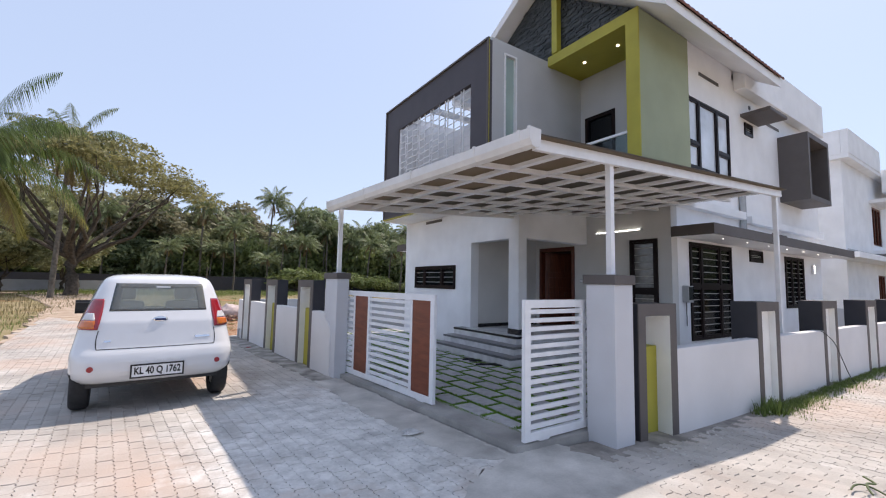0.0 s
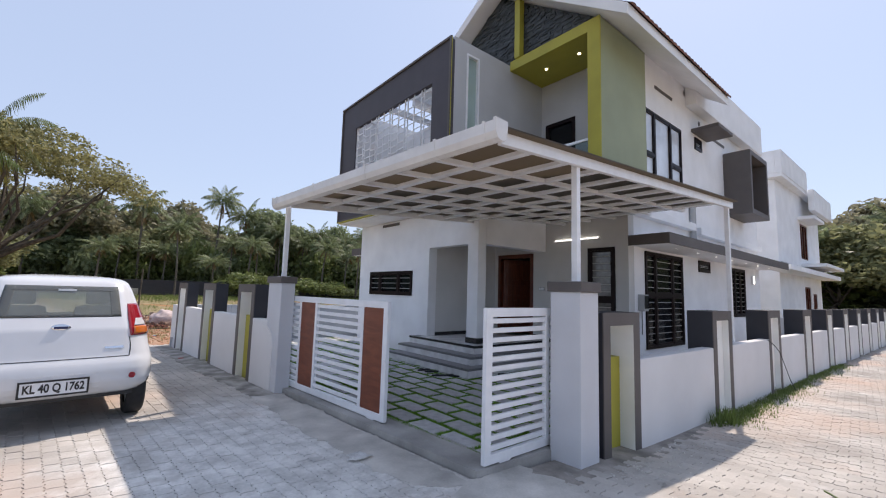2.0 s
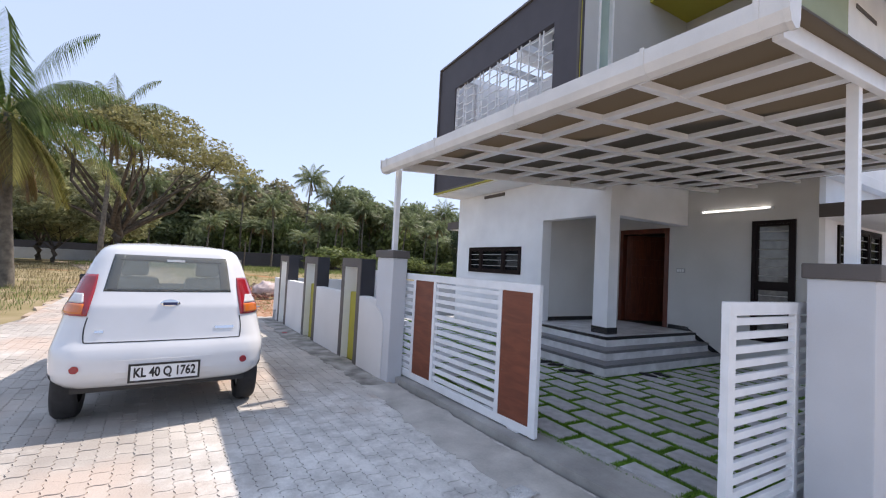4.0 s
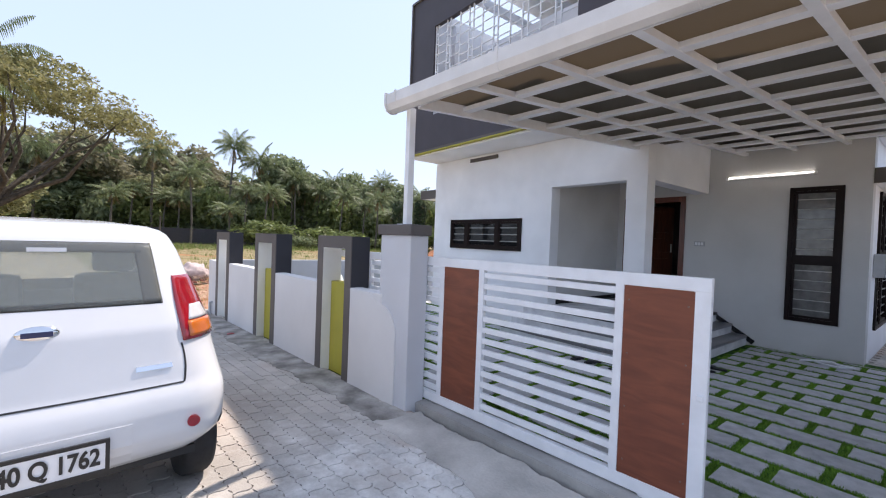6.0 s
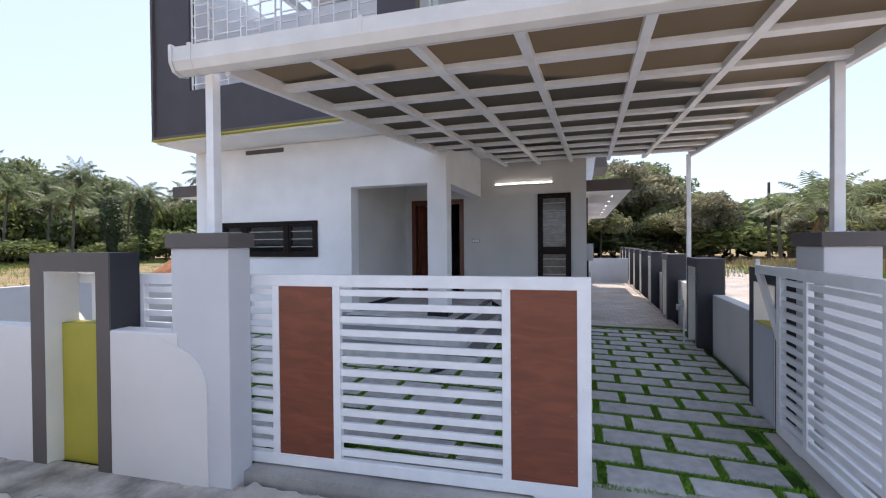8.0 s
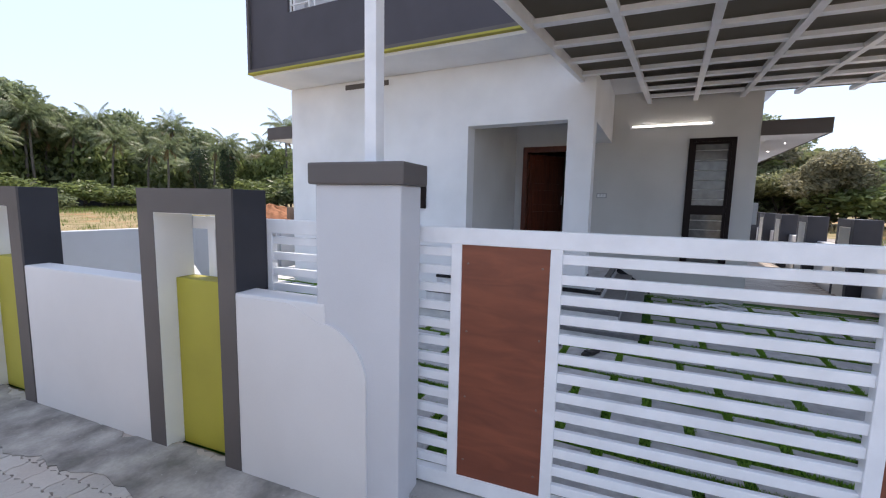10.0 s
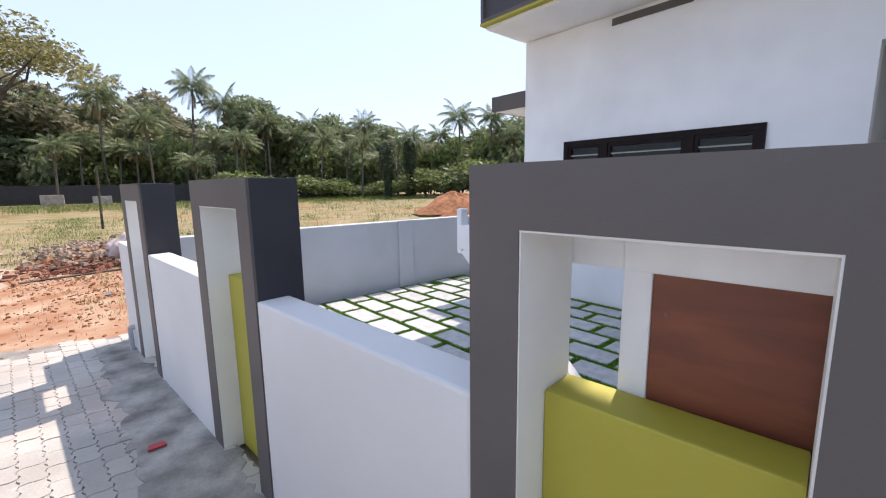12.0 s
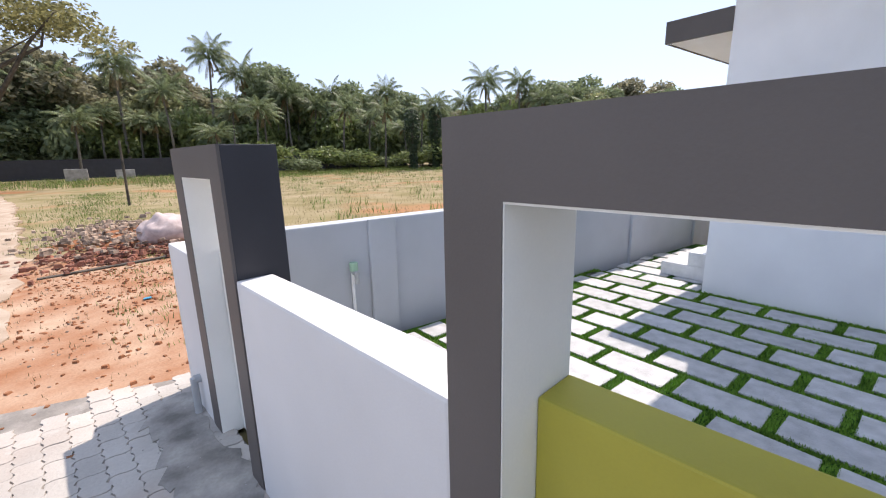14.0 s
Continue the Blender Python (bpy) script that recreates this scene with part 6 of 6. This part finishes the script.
CUT = (0, 0.25, 0.5, 0.75)


def slab_mesh(x0, x1, y0, y1, seed):
    q = random.Random(seed)
    bm = box(x0, x1, y0, y1, -0.03, 0.0, 0.006)
    for v in bm.verts:
        v.co += Vector((q.uniform(-0.003, 0.003), q.uniform(-0.003, 0.003), q.uniform(-0.0012, 0.0012) if v.co.z > -0.01 else 0))
    me = bpy.data.meshes.new("slab")
    bm.to_mesh(me)
    bm.free()
    me.materials.append(PAVE)
    return me


def cut_to_fit(x, y):
    """The part of a slab that stays within the yard: whole, or cut straight along one or two sides."""
    best = None
    for l, r, d, u in [(a, b, c, e) for a in CUT for b in CUT for c in CUT for e in CUT]:
        x0, x1, y0, y1 = -HX + l * 2 * HX, HX - r * 2 * HX, -HY + d * 2 * HY, HY - u * 2 * HY
        if x1 - x0 < 0.04 or y1 - y0 < 0.04 or (best and (x1 - x0) * (y1 - y0) <= best[0]):
            continue
        if all(inside(x + a, y + b) for a in (x0, (x0 + x1) / 2, x1) for b in (y0, (y0 + y1) / 2, y1)):
            best = ((x1 - x0) * (y1 - y0), x0, x1, y0, y1)
    return best


slab_me = [slab_mesh(-HX, HX, -HY, HY, k) for k in range(6)]
q = random.Random(6)
for i in range(-4, 22):
    for j in range(-1, 23):
        x, y = 3.695 + (i - 2) * 0.288, 9.06 + (j - 14) * 0.485 + (0.24 if i % 2 else 0)
        fit = cut_to_fit(x, y)
        if not fit:
            continue
        whole = fit[0] > 3.99 * HX * HY
        ob = new("slab", q.choice(slab_me) if whole else slab_mesh(*fit[1:], i * 40 + j))
        ob.parent = yard
        ob.matrix_basis = pose(x, y, YARD + q.uniform(-0.002, 0.002), 0, 0, q.uniform(-0.6, 0.6) + (180 if whole and q.random() < 0.5 else 0))
V, F = [], []
q = random.Random(12)
while len(F) < 190000:
    x, y = q.uniform(2.2, 8.3), q.uniform(2.3, 11.5)
    row = round((x - 3.695) / 0.288)
    fx = abs(x - 3.695 - row * 0.288)
    off = 0.24 if (row + 2) % 2 else 0
    fy = ((y - 9.06 - off) / 0.485 + 0.5) % 1 - 0.5
    if fx < 0.111 and abs(fy) * 0.485 < 0.208 and inside(x, y):
        continue
    if (y > 5.0 and x > 5.42 and y < 7.55) or (y > 7.4 and x > FX) or y > BOUND_Y(x) or (FRONT_IN @ Vector((x, y, 0))).x < 0.24 or (y < 6.0 and x < 3.06 + (5.4 - y) * 0.098) or (y < 2.54 and x < 4.42) or y < 2.22:
        continue
    a, h = q.uniform(0, math.tau), q.uniform(0.010, 0.026)
    n = len(V)
    V += [(x - 0.005 * math.sin(a), y + 0.005 * math.cos(a), 0.046), (x + 0.005 * math.sin(a), y - 0.005 * math.cos(a), 0.046), (x + 0.007 * math.cos(a), y + 0.007 * math.sin(a), 0.047 + h)]
    F.append((n, n + 1, n + 2))
tagged(from_lists("turf", V, F, TURF, None), "short green turf between the yard slabs", "turf", kind="stuff")

# ---- interlocking street pavers ----
PAVER = mat("grey concrete paver", (0.46, 0.43, 0.395), 0.85, vary=0.14, scale=1.1, fine=60, bump=0.7, per=0.08, tint=(0.34, 0.31, 0.28), spec=0.25)
nt = PAVER.node_tree
geo, nz, rp, mx = (nt.nodes.new(k) for k in ("ShaderNodeNewGeometry", "ShaderNodeTexNoise", "ShaderNodeValToRGB", "ShaderNodeMixRGB"))
nz.inputs["Scale"].default_value, nz.inputs["Detail"].default_value = 0.42, 5
rp.color_ramp.elements[0].position, rp.color_ramp.elements[1].position = 0.47, 0.64
nt.links.new(geo.outputs["Position"], nz.inputs["Vector"])
nt.links.new(nz.outputs["Fac"], rp.inputs["Fac"])
nt.links.new(rp.outputs["Color"], mx.inputs["Fac"])
b4 = nt.nodes["Principled BSDF"].inputs["Base Color"]
nt.links.new(b4.links[0].from_socket, mx.inputs["Color1"])
mx.inputs["Color2"].default_value = (0.505, 0.39, 0.32, 1)
nt.links.new(mx.outputs["Color"], b4)
def cement_dust_lift(m, colour, most):
    """Dried cement trodden over the paving before the gate, thinning out raggedly; its tone is raised to brighten the
    shade there.
    """
    nt = m.node_tree
    geo, mp, gr, nz, add, half, rp, mx = (nt.nodes.new("ShaderNode" + k) for k in ("NewGeometry", "Mapping", "TexGradient", "TexNoise", "Math", "Math", "ValToRGB", "MixRGB"))
    mp.vector_type = "POINT"
    mp.inputs["Location"].default_value = (-1.95 / 1.75, -3.75 / 2.9, 0)
    mp.inputs["Scale"].default_value = (1 / 1.75, 1 / 2.9, 0.2)
    gr.gradient_type = "SPHERICAL"
    nz.inputs["Scale"].default_value, nz.inputs["Detail"].default_value, nz.inputs["Roughness"].default_value = 2.6, 9, 0.66
    add.operation = "MULTIPLY_ADD"
    add.inputs[1].default_value = 1.7
    nt.links.new(geo.outputs["Position"], mp.inputs["Vector"])
    nt.links.new(mp.outputs["Vector"], gr.inputs["Vector"])
    nt.links.new(geo.outputs["Position"], nz.inputs["Vector"])
    nt.links.new(nz.outputs["Fac"], add.inputs[0])
    nt.links.new(gr.outputs["Fac"], add.inputs[2])
    rp.color_ramp.elements[0].position, rp.color_ramp.elements[1].position = 0.49, 0.70
    rp.color_ramp.elements[0].color, rp.color_ramp.elements[1].color = (0, 0, 0, 1), (most, most, most, 1)
    half.operation = "MULTIPLY"
    half.inputs[1].default_value = 0.5
    nt.links.new(add.outputs[0], half.inputs[0])
    nt.links.new(half.outputs[0], rp.inputs["Fac"])
    nt.links.new(rp.outputs["Color"], mx.inputs["Fac"])
    base = nt.nodes["Principled BSDF"].inputs["Base Color"]
    nt.links.new(base.links[0].from_socket, mx.inputs["Color1"])
    spots, tone = nt.nodes.new("ShaderNodeTexNoise"), nt.nodes.new("ShaderNodeValToRGB")
    spots.inputs["Scale"].default_value, spots.inputs["Detail"].default_value, spots.inputs["Roughness"].default_value = 3.4, 11, 0.74
    tone.color_ramp.elements[0].position, tone.color_ramp.elements[1].position = 0.36, 0.60
    tone.color_ramp.elements[0].color, tone.color_ramp.elements[1].color = (*[c * 0.62 for c in colour], 1), (*[min(1, c * 1.1) for c in colour], 1)
    nt.links.new(geo.outputs["Position"], spots.inputs["Vector"])
    nt.links.new(spots.outputs["Fac"], tone.inputs["Fac"])
    nt.links.new(tone.outputs["Color"], mx.inputs["Color2"])
    nt.links.new(mx.outputs["Color"], base)


JOINT = mat("sandy paver bed", (0.30, 0.27, 0.24), 0.95, vary=0.2, scale=5, fine=70, bump=0.6)
# paler than dry cement, so the colour itself lifts the shaded paving
cement_dust_lift(PAVER, (0.70, 0.68, 0.65), 0.88)
cement_dust_lift(JOINT, (0.58, 0.56, 0.53), 0.95)
bm = bmesh.new()
xs2 = [-5, 0, 2, 3.4, 4, 4.6, 5.2, 5.8, 8, 14, 30]
gv = [[bm.verts.new((x, y, lane(x) - 0.0070)) for y in (-8, 0, 1.0, 2.3)] for x in xs2]
for a, b in zip(gv, gv[1:]):
    for k in range(3):
        bm.faces.new((a[k], b[k], b[k + 1], a[k + 1]))
bm2 = prism([(-4.0, 2.25), (3.05, 2.25), (2.68, 5.9), (2.05, 12.0), (0.9, 12.3), (0.3, 13.0), (-2.6, 19.0), (-2.45, 12.2), (-3.4, 2.3)], "z", -0.1, -0.0078)
road = tagged(part("road", join(bm, bm2), JOINT), "street of grey interlocking concrete pavers", "road", kind="structure")
PL, PW = 0.172, 0.108


def paver_outline():
    """Wavy on all four sides, so that the pieces lock."""
    wav = lambda k: 0.010 * (1 if k < 0.5 else -1) * math.sin((k * 2 % 1) * math.pi)
    g = 0.0011
    pts = []
    n = 5
    saw = lambda k: 0.010 * math.sin(k * 4 * math.pi)
    for k in range(n):
        pts.append((-PW / 2 + g + saw(k / n), -PL / 2 + g + (PL - 2 * g) * k / n))
    for k in range(n):
        pts.append((-PW / 2 + g + (PW - 2 * g) * k / n, PL / 2 - g + wav(k / n) * 0.7))
    for k in range(n, 0, -1):
        pts.append((PW / 2 - g + saw(k / n % 1), -PL / 2 + g + (PL - 2 * g) * k / n))
    for k in range(n, 0, -1):
        pts.append((-PW / 2 + g + (PW - 2 * g) * k / n, -PL / 2 + g + wav(k / n % 1) * 0.7))
    return pts


OUT = paver_outline()
NO = len(OUT)


def paver_geo(V, F, place, drop):
    n = len(V)
    for s, z in ((0.975, 0.0), (1.0, -0.010)):
        for x, y in OUT:
            V.append(place(x * s, y * s, z + drop))
    F.append(tuple(range(n, n + NO))[::-1])
    for r0 in (n,):
        for k in range(NO):
            F.append((r0 + k, r0 + (k + 1) % NO, r0 + NO + (k + 1) % NO, r0 + NO + k))


def on_road(x, y):
    if y < 1.9:
        return -3.6 < x < 26 and y > -4.2 and (x < 4.0 or y < 1.95 - 0.024 * (x - 4.3))
    right = 3.02 - (y - 2.2) * 0.1
    if y > 12.0 + 0.3 * noise.noise((x * 2, y * 2, 1)):
        right = 0.35 - 0.05 * (y - 12) + 0.3 * noise.noise((y, 0, 3))
    left = -2.45 - max(0, y - 12.2) * 0.09 + 0.12 * noise.noise((y * 1.2, 3, 1))
    return left < x < right and y < 12.6 + 2.2 * (0.35 - x if x < 0.35 else 0) + 0.5 * noise.noise((x * 3, y * 2, 6))


me = bpy.data.meshes.new("paver")
v1, f1 = [], []
paver_geo(v1, f1, lambda x, y, z: (x, y, z), 0)
me.from_pydata(v1, [], f1)
me.materials.append(PAVER)
q = random.Random(3)
V, F, single = [], [], 0
for i in range(-68, 280):
    for j in range(-88, 172):
        lx, ly = -0.1 + i * PW, j * PL + (PL / 2 if i % 2 else 0)
        w = FRONT @ Vector((lx, ly, 0))
        if not on_road(w.x, w.y):
            continue
        dz, tilt = q.uniform(-0.003, 0.002), (q.uniform(-0.5, 0.5), q.uniform(-0.5, 0.5))
        if 0.9 < w.x < 2.2 and 7.6 < w.y < 12.2 and single < 300:
            ob = new("paver", me)
            ob.parent = road
            ob.matrix_basis = Matrix.Translation((w.x, w.y, dz)) @ pose(0, 0, 0, *tilt, 5.74)
            single += 1
            continue
        base = Matrix.Translation((w.x, w.y, lane(w.x) + dz)) @ pose(0, 0, 0, *tilt, 5.74)
        paver_geo(V, F, lambda x, y, z: tuple(base @ Vector((x, y, z))), 0)
rest = from_lists("pavers", V, F, PAVER, road)
tagged(rest, "grey interlocking concrete pavers", kind="stuff")
# passage beside the house: plain pavers inside the lane wall
V, F = [], []
me2 = box(8.29, 17.5, 2.2, 3.75, -0.1, 0.03)
passage = tagged(part("floor_passage", me2, JOINT), "paved side passage between house and lane wall", "passage floor", kind="structure")
for i in range(84):
    for j in range(9):
        x, y = 8.36 + i * 0.109, 2.31 + j * 0.173 + (0.086 if i % 2 else 0)
        if y < 3.7:
            base = Matrix.Translation((x, y, 0.045 + q.uniform(-0.002, 0.002)))
            paver_geo(V, F, lambda a, b, z: tuple(base @ Vector((a, b, z))), 0)
tagged(from_lists("pavers", V, F, PAVER, passage), "grey interlocking concrete pavers", kind="stuff")
